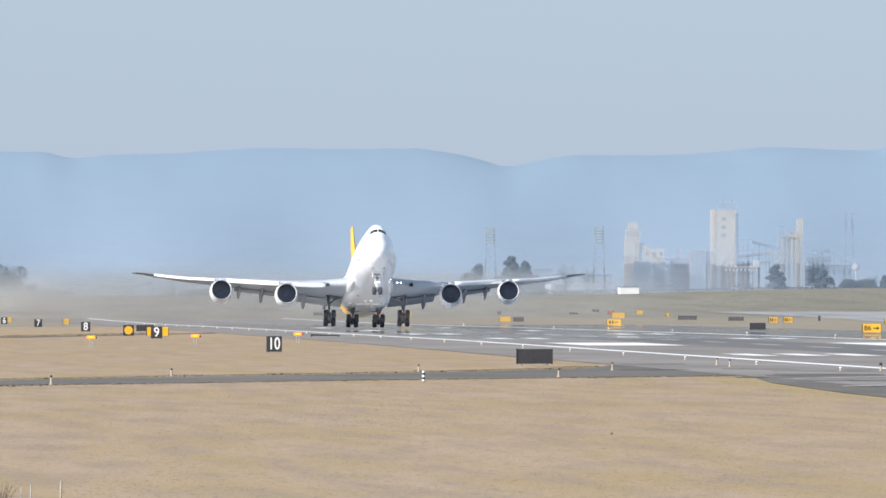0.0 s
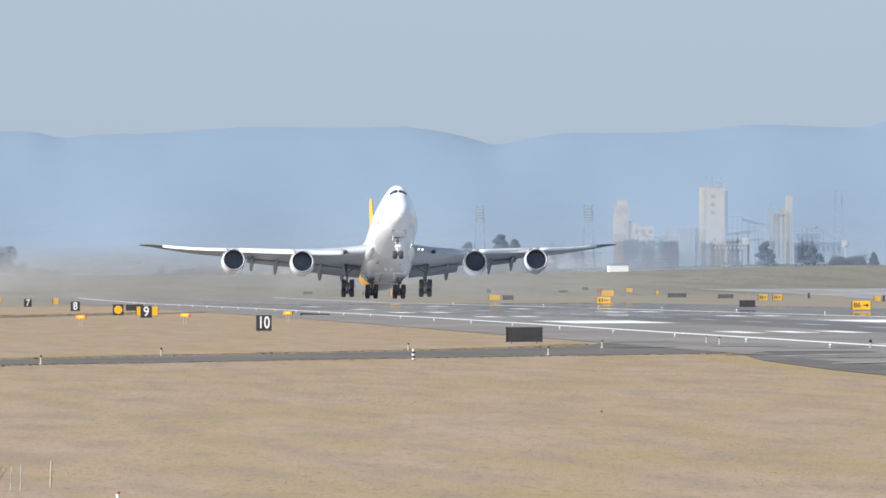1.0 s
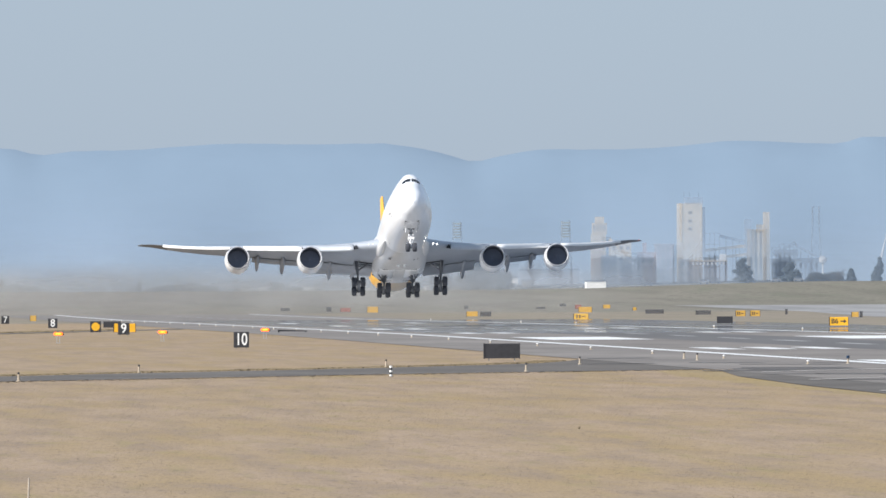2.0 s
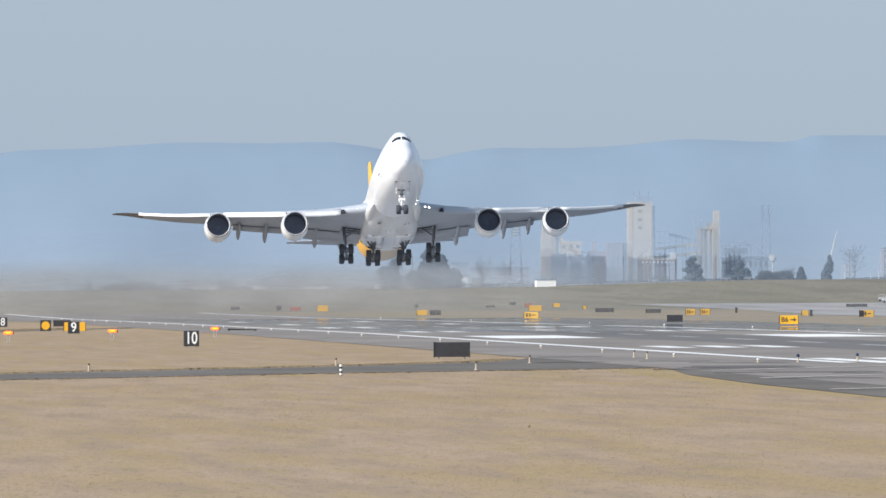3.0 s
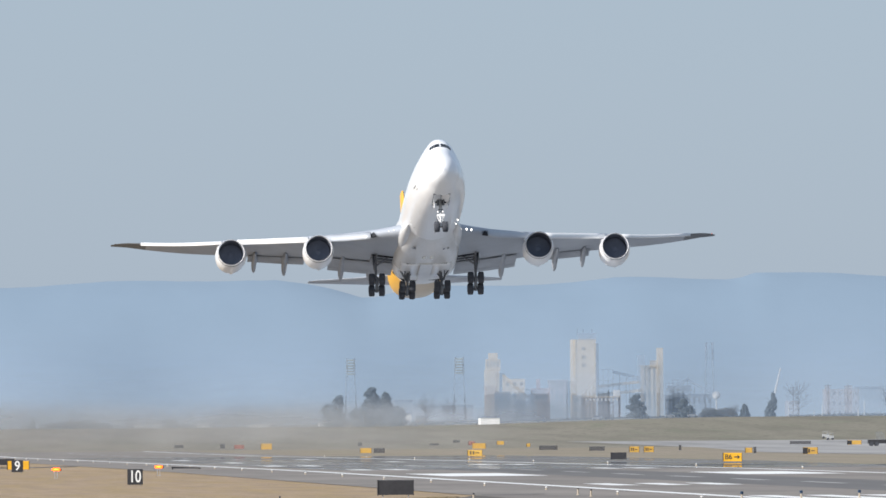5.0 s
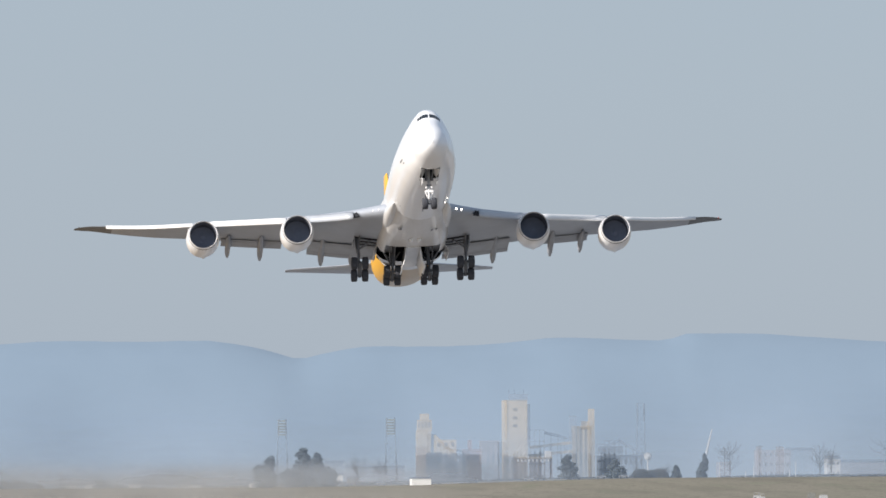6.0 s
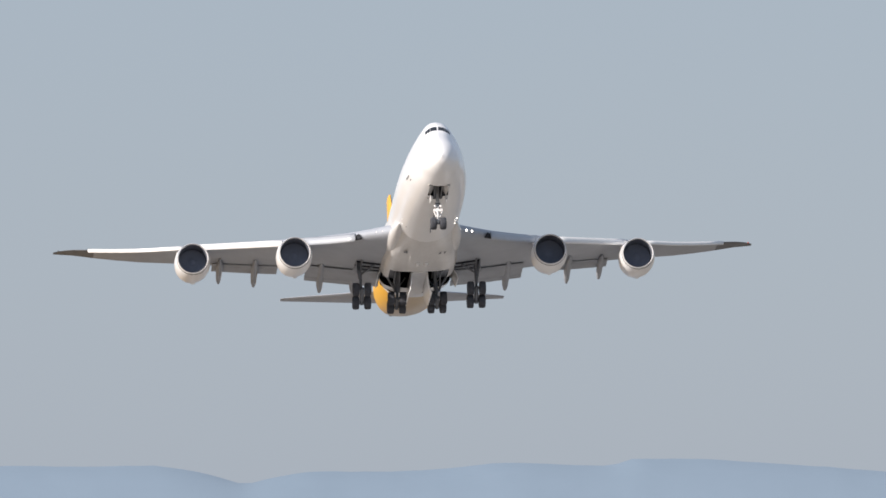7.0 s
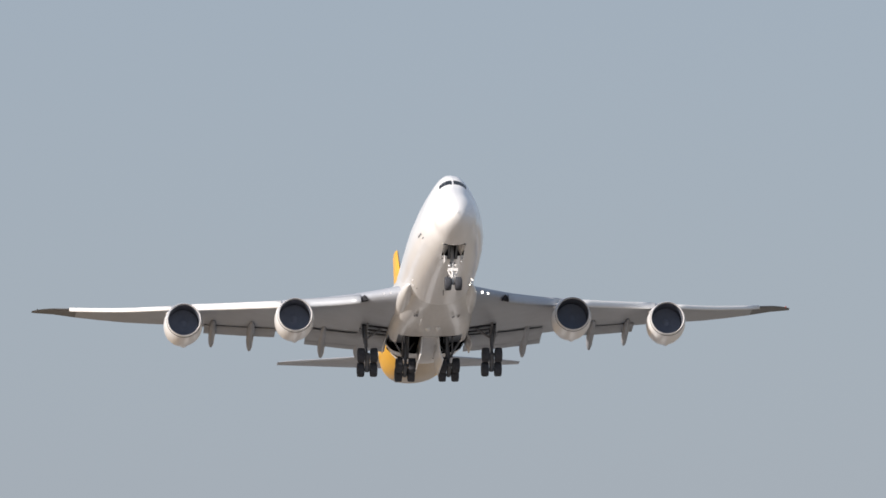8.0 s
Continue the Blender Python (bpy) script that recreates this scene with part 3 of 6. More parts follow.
def belly_point(s, a, out=0.0):
    t = (s - 21.0) / 24.2
    fat = math.sin(math.pi * min(1, t * 1.9) / 2) ** 0.75 * (math.cos(math.pi / 2 * min(1, max(0, (t - 0.7) / 0.3))) ** 0.7)
    square, boxy = 1 - 0.56 * fat, 1 - 0.42 * fat
    bx, bz, a = 2.7 + 0.98 * fat + out, 2.15 + 0.4 * fat + out, radians(a)
    return bx * math.copysign(abs(math.sin(a)) ** square, a), NOSE + s, 4.35 - bz * math.copysign(abs(math.cos(a)) ** boxy, math.cos(a))


def belly(s_list, a_list, out=0.0):
    n = len(a_list)
    v = [belly_point(s, a, out) for s in s_list for a in a_list]
    return v, [(k * n + i, k * n + i + 1, (k + 1) * n + i + 1, (k + 1) * n + i) for k in range(len(s_list) - 1) for i in range(n - 1)]


def aircraft_body(jet):
    s_list = sorted(set([0, 0.12, 0.28, 0.45, 0.7, 1.0, 1.4, 1.8, 2.3, 2.8, 3.3, 3.7, 4.1, 4.6, 5.0, 5.4, 6.0, 6.6, 7.0, 7.7, 8.4, 9.6] + list(np.arange(11, 48, 1.5)) + list(np.arange(48, 74.3, 1.3)) + [74.2]))
    a_list = [-180, -172, -164, -156, -148, -140, -130, -120, -110, -100, -90, -80, -70, -60, -50, -40, -31, -24, -18, -9, 0]
    a_list = a_list + [-a for a in a_list[-2::-1]]
    v, f = skin(s_list, a_list)
    n, keep, tint = len(a_list), [], []
    for q in f:
        k, i = divmod(q[0], n)
        s, a = 0.5 * (s_list[k] + s_list[k + 1]), 0.5 * (a_list[i] + a_list[i + 1])
        if BAY[0] < s < BAY[1] and abs(a) < BAY[2]:
            continue
        if WELL[0] < s < WELL[1] and abs(a) < 60:
            continue
        keep.append(q)
        edge = 46.0 if abs(a) > 33 else 43.5
        tint.append(0 if s < edge else (1 if abs(a) > 33 else 2))
    body = part("fuselage", (v, keep), (WHITE, YELLOW, TAIL_BROWN), jet, "glossy white fuselage with a humped upper deck and a yellow and tan tail", smooth=60)
    body.data.polygons.foreach_set("material_index", tint)
    # cavity of the nose wheel bay
    b = [body_point(BAY[0], 0)[2], body_point(BAY[1], 0)[2]]
    y0, y1 = NOSE + BAY[0], NOSE + BAY[1]
    x0 = 0.92
    shell = [(-x0, y0, b[0] + 0.05), (x0, y0, b[0] + 0.05), (x0, y1, b[1] + 0.05), (-x0, y1, b[1] + 0.05), (-x0, y0, 4.1), (x0, y0, 4.1), (x0, y1, 4.0), (-x0, y1, 4.0)]
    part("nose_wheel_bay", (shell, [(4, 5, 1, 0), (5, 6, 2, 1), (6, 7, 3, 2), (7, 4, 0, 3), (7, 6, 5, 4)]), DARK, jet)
    # windscreen: six panes wrapped round the brow
    glass = thing_part("windscreen", jet)
    for side in (-1, 1):
        for k, (a0, a1) in enumerate(((179.2, 163.5), (162.8, 155.5), (154.9, 147.5))):
            lo, hi = (4.12, 4.66) if k == 0 else ((4.16, 4.7) if k == 1 else (4.24, 4.74))
            ss = list(np.linspace(lo, hi, 4))
            aa = list(np.linspace(side * a0, side * a1, 5))
            part("pane", skin(ss, aa if side < 0 else aa[::-1], 0.02, 0.03), GLASS, glass)
    # faired belly between the wing roots; its rear part is the doors of the wheel wells
    part("belly_fairing", belly(list(np.linspace(21.0, WELL[0], 16)), list(np.linspace(-104, 104, 27))), BELLY, jet, "dull white faired belly between the wing roots", smooth=60)
    part("belly_fairing", belly(list(np.linspace(WELL[1], 45.2, 6)), list(np.linspace(-104, 104, 27))), BELLY, jet, smooth=60)
    for side in (-1, 1):
        flank = list(np.linspace(side * 66, side * 104, 6))
        part("well_flank", belly(list(np.linspace(*WELL, 6)), flank if side > 0 else flank[::-1]), BELLY, jet, smooth=60)
        fixed = list(np.linspace(side * 33.7, side * 66, 6))
        part("well_panel", belly(list(np.linspace(WELL[0], WELL[0] + 3.4, 4)), fixed if side > 0 else fixed[::-1]), BELLY, jet, smooth=60)
        after = list(np.linspace(side * 1.3, side * 66, 10))
        part("well_panel", belly(list(np.linspace(WELL[0] + 6.5, WELL[1], 5)), after if side > 0 else after[::-1]), BELLY, jet, smooth=60)
    for side in (-1, 1):      # rounded shoulders where the wing's leading edge meets the body
        rows = [(20.2, 0.04), (20.9, 0.26), (22.2, 0.5), (24.2, 0.7), (27.0, 0.8), (29.5, 0.74), (31.5, 0.55), (33.0, 0.25), (33.6, 0.04)]
        part("root_shoulder", lathe([(NOSE + a, r) for a, r in rows], 24, "y", (side * 2.75, 0, 3.3)), BELLY, jet, smooth=70)
    part("keel_beam", box(-0.69, 0.69, NOSE + WELL[0], NOSE + WELL[1], 1.7, 2.6, 0.05), BELLY, jet)
    y0, y1 = NOSE + WELL[0] + 0.05, NOSE + WELL[1] - 0.05
    well = [(-3.3, y0, 2.75), (3.3, y0, 2.75), (3.3, y1, 2.75), (-3.3, y1, 2.75), (-3.3, y0, 3.9), (3.3, y0, 3.9), (3.3, y1, 3.9), (-3.3, y1, 3.9), (-2.2, y0, 1.8), (2.2, y0, 1.8), (2.2, y1, 1.85), (-2.2, y1, 1.85)]
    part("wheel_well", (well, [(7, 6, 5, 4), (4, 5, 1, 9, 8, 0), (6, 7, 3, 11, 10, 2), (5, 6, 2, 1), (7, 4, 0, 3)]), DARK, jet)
    # small vents and stains on the belly and nose side
    for s, a, ds, da in ((6.6, -77, 1.5, 3.0), (6.2, -68, 0.6, 2.0), (25.5, 20, 0.7, 4.0), (26.2, 29, 0.7, 3.4), (25.2, -24, 0.9, 3.2), (25.8, -27, 0.5, 2.4), (16.5, 64, 0.7, 2.0), (19.0, -38, 0.35, 1.4)):
        part("vent", skin([s, s + ds], [a - da / 2, a + da / 2], 0.015 if s < 21 else 0.5), STEEL, jet)
    for x in (-0.42, 0.42):
        part("outflow_scoop", lathe([(0, 0.05), (0.05, 0.2), (0.6, 0.24), (1.3, 0.1)], 12, "y", (x, NOSE + 29.6, 1.8)), WHITE, jet, smooth=True)
    part("antenna", box(-0.03, 0.03, NOSE + 12.0, NOSE + 12.5, 1.72, 2.12), STEEL, jet)
    part("antenna", box(-0.03, 0.03, NOSE + 17.0, NOSE + 17.5, 1.68, 2.1), STEEL, jet)
    for s, a in ((19.4, 47), (18.0, 50)):
        p = body_point(s, a, 0.03)
        part("landing_light", lathe([(-0.03, 0.04), (0.01, 0.03)], 14, "y", p), LAMP, jet, "lit landing light")
        p = body_point(s, -a, 0.03)
        part("side_light", lathe([(-0.05, 0.05), (0.01, 0.04)], 14, "y", p), LIP, jet)
    part("tail_outlet", lathe([(0, 0.36), (0.5, 0.3)], 14, "y", (0, NOSE + 74.15, 7.9)), STEEL, jet)


def thing_part(name, parent, at=None):
    ob = new(name)
    ob.parent = parent
    if at:
        ob.location = at
    return ob


# leading edge, trailing edge and height of the wing by span
WING = ((1.6, -14.4, 3.4, 3.6), (3.2, -12.7, 3.6, 3.72), (7.0, -9.1, 4.4, 4.04), (12.2, -4.3, 6.0, 4.86), (17.0, 0.2, 8.9, 5.75), (21.45, 4.4, 11.3, 6.62),
        (26.0, 8.7, 13.9, 7.46), (30.4, 12.8, 16.2, 8.5), (32.4, 15.0, 17.4, 9.1), (33.6, 16.6, 18.2, 9.4), (34.2, 17.7, 18.5, 9.55))


def foil(x, side, thick_scale=1.0, cut=1.0):
    """A wing section at span x as a loop from the trailing edge over the top and back below."""
    le, te, z = smooth_table(WING, x)
    chord = te - le
    thick = np.interp(x, (1.6, 12.2, 30.4, 34.2), (0.135, 0.105, 0.085, 0.05)) * thick_scale
    twist = radians(float(np.interp(x, (1.6, 12, 34.2), (2.2, 1.0, -1.5))))
    loop = []
    us = [1, 0.9, 0.75, 0.55, 0.38, 0.22, 0.11, 0.04, 0.01, 0]
    for k, u in enumerate(us + us[-2::-1]):
        t = 5 * thick * (0.2969 * math.sqrt(u) - 0.126 * u - 0.3516 * u**2 + 0.2843 * u**3 - 0.1036 * u**4) * chord
        upper = k < len(us)
        dy, dz = u * chord, (t * 1.05 if upper else -t * 0.85) + 0.02 * chord * math.sin(math.pi * u)
        loop.append((side * x, le + dy * math.cos(twist), z - dy * math.sin(twist) + dz))
    return loop


def wing(jet, side):
    xs = [1.6, 3.2, 5, 7, 9.5, 12.2, 14.5, 17, 19.2, 21.45, 24, 26, 28.2, 30.4, 31.4, 32.4, 33.1, 33.6, 34.0, 34.2]
    v, f = [], []
    for x in xs:
        v += foil(x, side)
    n = len(v) // len(xs)
    for k in range(len(xs) - 1):
        for i in range(n):
            q = (k * n + i, (k + 1) * n + i, (k + 1) * n + (i + 1) % n, k * n + (i + 1) % n)
            f.append(q if side > 0 else q[::-1])
    tip = tuple(range((len(xs) - 1) * n, len(xs) * n))
    f.append(tip if side < 0 else tip[::-1])
    ob = part("wing", (v, f), (GREY, TIP_GREY), jet, "long swept grey wing with a dark raked tip", smooth=50)
    ob.data.polygons.foreach_set("material_index", [1 if max(abs(v[i][0]) for i in q) > 31.2 else 0 for q in f])
    # drooped leading-edge flaps, in three runs broken by the pylons
    for x0, x1, depth in ((6.5, 11.3, 0.54), (13.1, 20.6, 0.48), (22.3, 31.0, 0.34)):
        sv, sf, m = [], [], 7
        run = np.linspace(x0, x1, 7)
        for x in run:
            le, te, z = smooth_table(WING, x)
            d = depth * float(np.interp(x, (3, 12, 31), (1.25, 1.1, 0.8)))
            for j in range(m):
                t = j / (m - 1)
                sv.append((side * x, le - 0.42 * d - 0.95 * d * math.sin(0.25 + t * 1.9) + 0.62 * d, z + 0.34 * d - 1.36 * d * t))
        for k in range(len(run) - 1):
            for j in range(m - 1):
                q = (k * m + j, k * m + j + 1, (k + 1) * m + j + 1, (k + 1) * m + j)
                sf.append(q if side > 0 else q[::-1])
        ob = part("leading_edge_flap", (sv, sf), INNER_SLAT if x0 < 7 else SLAT, jet, "white drooped leading-edge flap", smooth=60)
        so = ob.modifiers.new("thick", "SOLIDIFY")
        so.thickness, so.offset = 0.06, 0
    # dark wedge whose colour stands for the notch at the inboard end of the leading-edge flaps
    le, te, z = smooth_table(WING, 6.2)
    wedge = [(5.85, le - 0.35, z - 0.36), (6.5, le + 0.1, z - 0.36), (6.42, le + 0.0, z - 0.02), (6.15, le - 0.3, z + 0.1)]
    nv = [(side * p[0], p[1] + d, p[2]) for d in (0.0, 0.5) for p in wedge]
    part("flap_notch", (nv, [(0, 1, 2, 3), (7, 6, 5, 4), (0, 4, 5, 1), (1, 5, 6, 2), (2, 6, 7, 3), (3, 7, 4, 0)]), DARK, jet)
    # trailing-edge flaps in two slotted leaves
    for x0, x1, drop in ((3.5, 10.5, 6), (13.1, 19.2, 5)):
        for leaf, (back, low, length, slope) in enumerate(((-3.0, 0.22, 2.85, 6), (-0.05, 0.45, 1.2, 9))):
            if leaf and x0 > 12:
                continue
            fv, ff = [], []
            for x in (x0, 0.5 * (x0 + x1), x1):
                le, te, z = smooth_table(WING, x)
                twist = radians(float(np.interp(x, (1.6, 12, 34.2), (2.2, 1.0, -1.5))))
                zt = z - (te - le) * math.sin(twist)
                ang = radians(slope + drop - 5)
                length, back = (length, back) if x < 12 else (2.2, -1.3)
                for u, w in ((0, 0.0), (0.08, 0.11), (0.35, 0.14), (1.0, 0.01), (1.0, -0.01), (0.35, -0.1), (0.08, -0.09)):
                    fv.append((side * x, te + back + length * u * math.cos(ang) + w * math.sin(ang), zt - low * (1 if x < 12 else 0.55) - length * u * math.sin(ang) + w * math.cos(ang)))
            m = 7
            for k in range(2):
                for j in range(m):
                    q = (k * m + j, (k + 1) * m + j, (k + 1) * m + (j + 1) % m, k * m + (j + 1) % m)
                    ff.append(q if side > 0 else q[::-1])
            ff += [tuple(range(m)), tuple(range(2 * m, 3 * m))[::-1]]
            part("flap", (fv, ff), FLAP, jet, "lowered grey trailing-edge flap", smooth=40)
    # dark plate on the wing's underside above the gear leg: an opening's shade put into colour, with two stiffening
    # ribs
    def underside(x, y):
        le, te, z = smooth_table(WING, x)
        low = foil(x, side)[9:]
        return float(np.interp(y, [q[1] for q in low], [q[2] for q in low]))
    xs_open, ys_open = np.linspace(3.5, 6.0, 5), np.linspace(-2.3, 0.9, 5)
    ov = [(side * x, y, underside(x, y) - 0.03) for x in xs_open for y in ys_open]
    of = [(a * 5 + b, a * 5 + b + 1, (a + 1) * 5 + b + 1, (a + 1) * 5 + b) for a in range(4) for b in range(4)]
    part("gear_opening_shade", (ov, of if side > 0 else [q[::-1] for q in of]), DARK, jet)
    for y in (-1.5, -0.1):
        part("opening_rib", rod((side * 3.5, y, underside(3.5, y) - 0.1), (side * 6.0, y, underside(6.0, y) - 0.1), 0.09, 6), GREY, jet)
    # canoe fairings of the flap tracks
    for x, size in ((5.9, 1.05), (9.0, 1.1), (15.2, 1.0), (18.5, 0.9)):
        le, te, z = smooth_table(WING, x)
        rows = [(-3.4, 0.04), (-2.9, 0.2), (-1.8, 0.3), (-0.2, 0.33), (1.2, 0.32), (2.0, 0.27), (2.45, 0.16), (2.6, 0.04)]
        cv, cf = lathe([(a * size, r * size) for a, r in rows], 12, "y")
        cv = [(side * x + p[0] * 0.98, te - 0.3 + p[1], z - 0.3 - 0.07 * (p[1] + 3.0) + p[2] * 1.35 - (0.11 * p[1] ** 2 if p[1] > 0 else 0)) for p in cv]
        part("flap_track_fairing", (cv, cf), FLAP, jet, "grey canoe-shaped flap track fairing", smooth=60)
    # red-and-clear wingtip light
    part("wingtip_light", lathe([(0, 0.03), (0.1, 0.07), (0.5, 0.05)], 8, "y", (side * 33.75, 16.55, 9.42)), SIGN_RED if side > 0 else STEEL, jet)
    # landing lights in the wing root
    for x in (4.0, 4.55):
        le, te, z = smooth_table(WING, x)
        lens = lathe([(0, 0.1), (0.03, 0.09)], 14, "y", (side * x, le - 0.04, z + 0.02))
        part("landing_light", lens, LAMP if side > 0 else LIP, jet, "lit landing light" if side > 0 else "")


def engine(jet, x, y, z, big=1.0):
    """A high-bypass engine: cowl, polished lip, fan, spinner, core nozzle and the pylon that hangs it from the wing."""
    pod = thing_part("engine", jet, (x, y, z))
    tagged(pod, "white turbofan engine with a dark fan")
    R = 1.64 * big
    cowl = [(0.28, R * 0.93), (0.7, R * 0.992), (1.4, R * 1.045), (2.3, R * 1.055), (3.3, R * 1.0), (4.2, R * 0.88), (4.75, R * 0.775), (4.72, R * 0.74), (3.6, R * 0.86), (2.2, R * 0.88)]
    part("cowl", lathe(cowl, 40, "y", caps=False), WHITE, pod, "white engine cowl", smooth=50)
    part("inlet_duct", lathe([(2.3, R * 0.842), (1.5, R * 0.842), (0.7, R * 0.838), (0.2, R * 0.848)], 40, "y", caps=False), DUCT, pod, smooth=60)
    lip = [(0.2, R * 0.848), (0.08, R * 0.86), (0.0, R * 0.89), (0.06, R * 0.912), (0.29, R * 0.934)]
    part("inlet_lip", lathe(lip, 40, "y", caps=False), LIP, pod, "polished metal inlet lip", smooth=60)
    part("lip_seam", lathe([(0.27, R * 0.931), (0.29, R * 0.942), (0.37, R * 0.953), (0.4, R * 0.945)], 40, "y", caps=False), STEEL, pod, smooth=60)
    fan = thing_part("fan", pod, (0, 1.85, 0))
    part("fan_backing", lathe([(0.34, R * 0.84), (0.36, 0.05)], 30, "y", caps=False), FAN, fan)
    bl, m = [], 18
    for k in range(m):
        a = 2 * math.pi * k / m
        rows = []
        for t in range(6):
            r = R * (0.2 + 0.625 * t / 5)
            sweep = a + 0.32 * (t / 5) ** 1.5
            half = 0.17 + 0.035 * t
            rows.append(((r * math.cos(sweep - half * 0.95), 0.0, r * math.sin(sweep - half * 0.95)), (r * math.cos(sweep + half * 0.95), 0.06, r * math.sin(sweep + half * 0.95))))
        v = [p for pair in rows for p in pair]
        bl.append((v, [(2 * i, 2 * i + 1, 2 * i + 3, 2 * i + 2) for i in range(5)]))
    for b in bl:
        part("fan_blade", b, FAN, fan, smooth=True)
    part("spinner", lathe([(-0.06, 0.02), (-0.04, R * 0.07), (-0.01, R * 0.13), (0.03, R * 0.205)], 20, "y"), FAN, fan, smooth=True)
    core = [(3.8, R * 0.62), (4.8, R * 0.56), (5.6, R * 0.42), (6.2, R * 0.3), (6.15, R * 0.26)]
    part("core_nozzle", lathe(core, 28, "y"), STRUT, pod, smooth=40)
    part("exhaust_cone", lathe([(5.8, R * 0.2), (6.6, R * 0.1), (7.1, 0.02)], 18, "y"), STEEL, pod, smooth=True)
    # pylon: a thin deep box from the cowl's crown up to the wing's underside
    pv = []
    for s, lo, hi, w in ((1.3, R * 0.9, R * 1.02, 0.06), (2.4, R * 0.85, R * 1.24, 0.2), (4.4, R * 0.6, 2.1, 0.24), (7.0, R * 0.5, 2.05, 0.22), (9.6, 1.35, 1.9, 0.05)):
        pv += [(-w, s, lo), (w, s, lo), (w, s, hi), (-w, s, hi)]
    pf = [(k * 4 + i, k * 4 + (i + 1) % 4, k * 4 + 4 + (i + 1) % 4, k * 4 + 4 + i) for k in range(4) for i in range(4)] + [(3, 2, 1, 0), (16, 17, 18, 19)]
    part("pylon", (pv, pf), WHITE, pod, "white engine pylon", smooth=40)
    for a in (-52, 52):
        c, s = math.sin(radians(a)), math.cos(radians(a))
        r0, r1 = R * 1.0, R * 1.0 + 0.34
        part("strake", ([(c * r0, 1.3, s * r0), (c * r0, 2.7, s * r0), (c * r1, 2.6, s * r1), (c * (r0 + 0.12), 1.7, s * (r0 + 0.12)), (c * r0 + 0.03, 1.3, s * r0), (c * r0 + 0.03, 2.7, s * r0), (c * r1 + 0.03, 2.6, s * r1), (c * (r0 + 0.12) + 0.03, 1.7, s * (r0 + 0.12))],
                        [(0, 1, 2, 3), (7, 6, 5, 4), (0, 3, 7, 4), (3, 2, 6, 7), (2, 1, 5, 6)]), WHITE, pod)
    part("gearbox_bulge", lathe([(2.7, 0.04), (2.95, 0.24), (3.5, 0.36), (4.1, 0.34), (4.5, 0.2), (4.65, 0.04)], 14, "y", (0.12, 0, -R * 0.75)), WHITE, pod, smooth=60)


def tail(jet):
    v, f = [], []
    for z, le, te, w in ((8.3, 58.5, 71.6, 0.62), (11.0, 61.6, 72.6, 0.5), (14.0, 64.8, 73.8, 0.4), (17.0, 68.5, 75.0, 0.3), (19.15, 70.9, 76.0, 0.2)):
        for u, t in ((0, 0), (0.06, 0.55), (0.3, 1), (0.65, 0.75), (1, 0.06), (1, -0.06), (0.65, -0.75), (0.3, -1), (0.06, -0.55)):
            v.append((t * w, NOSE + le + (te - le) * u, z))
    for k in range(4):
        for i in range(9):
            f.append((k * 9 + i, k * 9 + (i + 1) % 9, k * 9 + 9 + (i + 1) % 9, k * 9 + 9 + i))
    f.append(tuple(range(36, 45)))
    part("tail_fin", (v, f), YELLOW, jet, "tall yellow tail fin", smooth=50)
    for side in (-1, 1):
        v, f = [], []
        for x, le, te, z, w in ((0.6, 62.2, 69.9, 7.6, 0.38), (3.0, 64.4, 70.7, 7.88, 0.3), (6.5, 67.6, 71.8, 8.33, 0.24), (10.0, 70.7, 73.0, 8.8, 0.15), (11.1, 71.9, 73.4, 8.95, 0.07)):
            for u, t in ((0, 0), (0.06, 0.5), (0.3, 1), (0.65, 0.7), (1, 0.05), (1, -0.05), (0.65, -0.7), (0.3, -1), (0.06, -0.5)):
                v.append((side * x, NOSE + le + (te - le) * u, z + t * w + (u - 0.6) * (te - le) * 0.065))
        for k in range(4):
            for i in range(9):
                q = (k * 9 + i, k * 9 + 9 + i, k * 9 + 9 + (i + 1) % 9, k * 9 + (i + 1) % 9)
                f.append(q if side > 0 else q[::-1])
        f.append(tuple(range(36, 45))[::-1 if side > 0 else 1])
        part("tailplane", (v, f), GREY, jet, "grey swept tailplane", smooth=50)


WHEEL = lathe([(-0.33, 0.2), (-0.33, 0.42), (-0.3, 0.58), (-0.2, 0.645), (0.2, 0.645), (0.3, 0.58), (0.33, 0.42), (0.33, 0.2)], 28, "x")
HUB = lathe([(-0.25, 0.1), (-0.24, 0.27), (0.24, 0.27), (0.25, 0.1)], 16, "x")


def wheel(parent, at, k=1.0):
    w = part("wheel", ([(p[0] * k, p[1] * k, p[2] * k) for p in WHEEL[0]], WHEEL[1]), TYRE, parent, "black tyre", smooth=35, at=at)
    part("hub", ([(p[0] * k * 1.06, p[1] * k, p[2] * k) for p in HUB[0]], HUB[1]), STEEL, w, smooth=35)
    return w


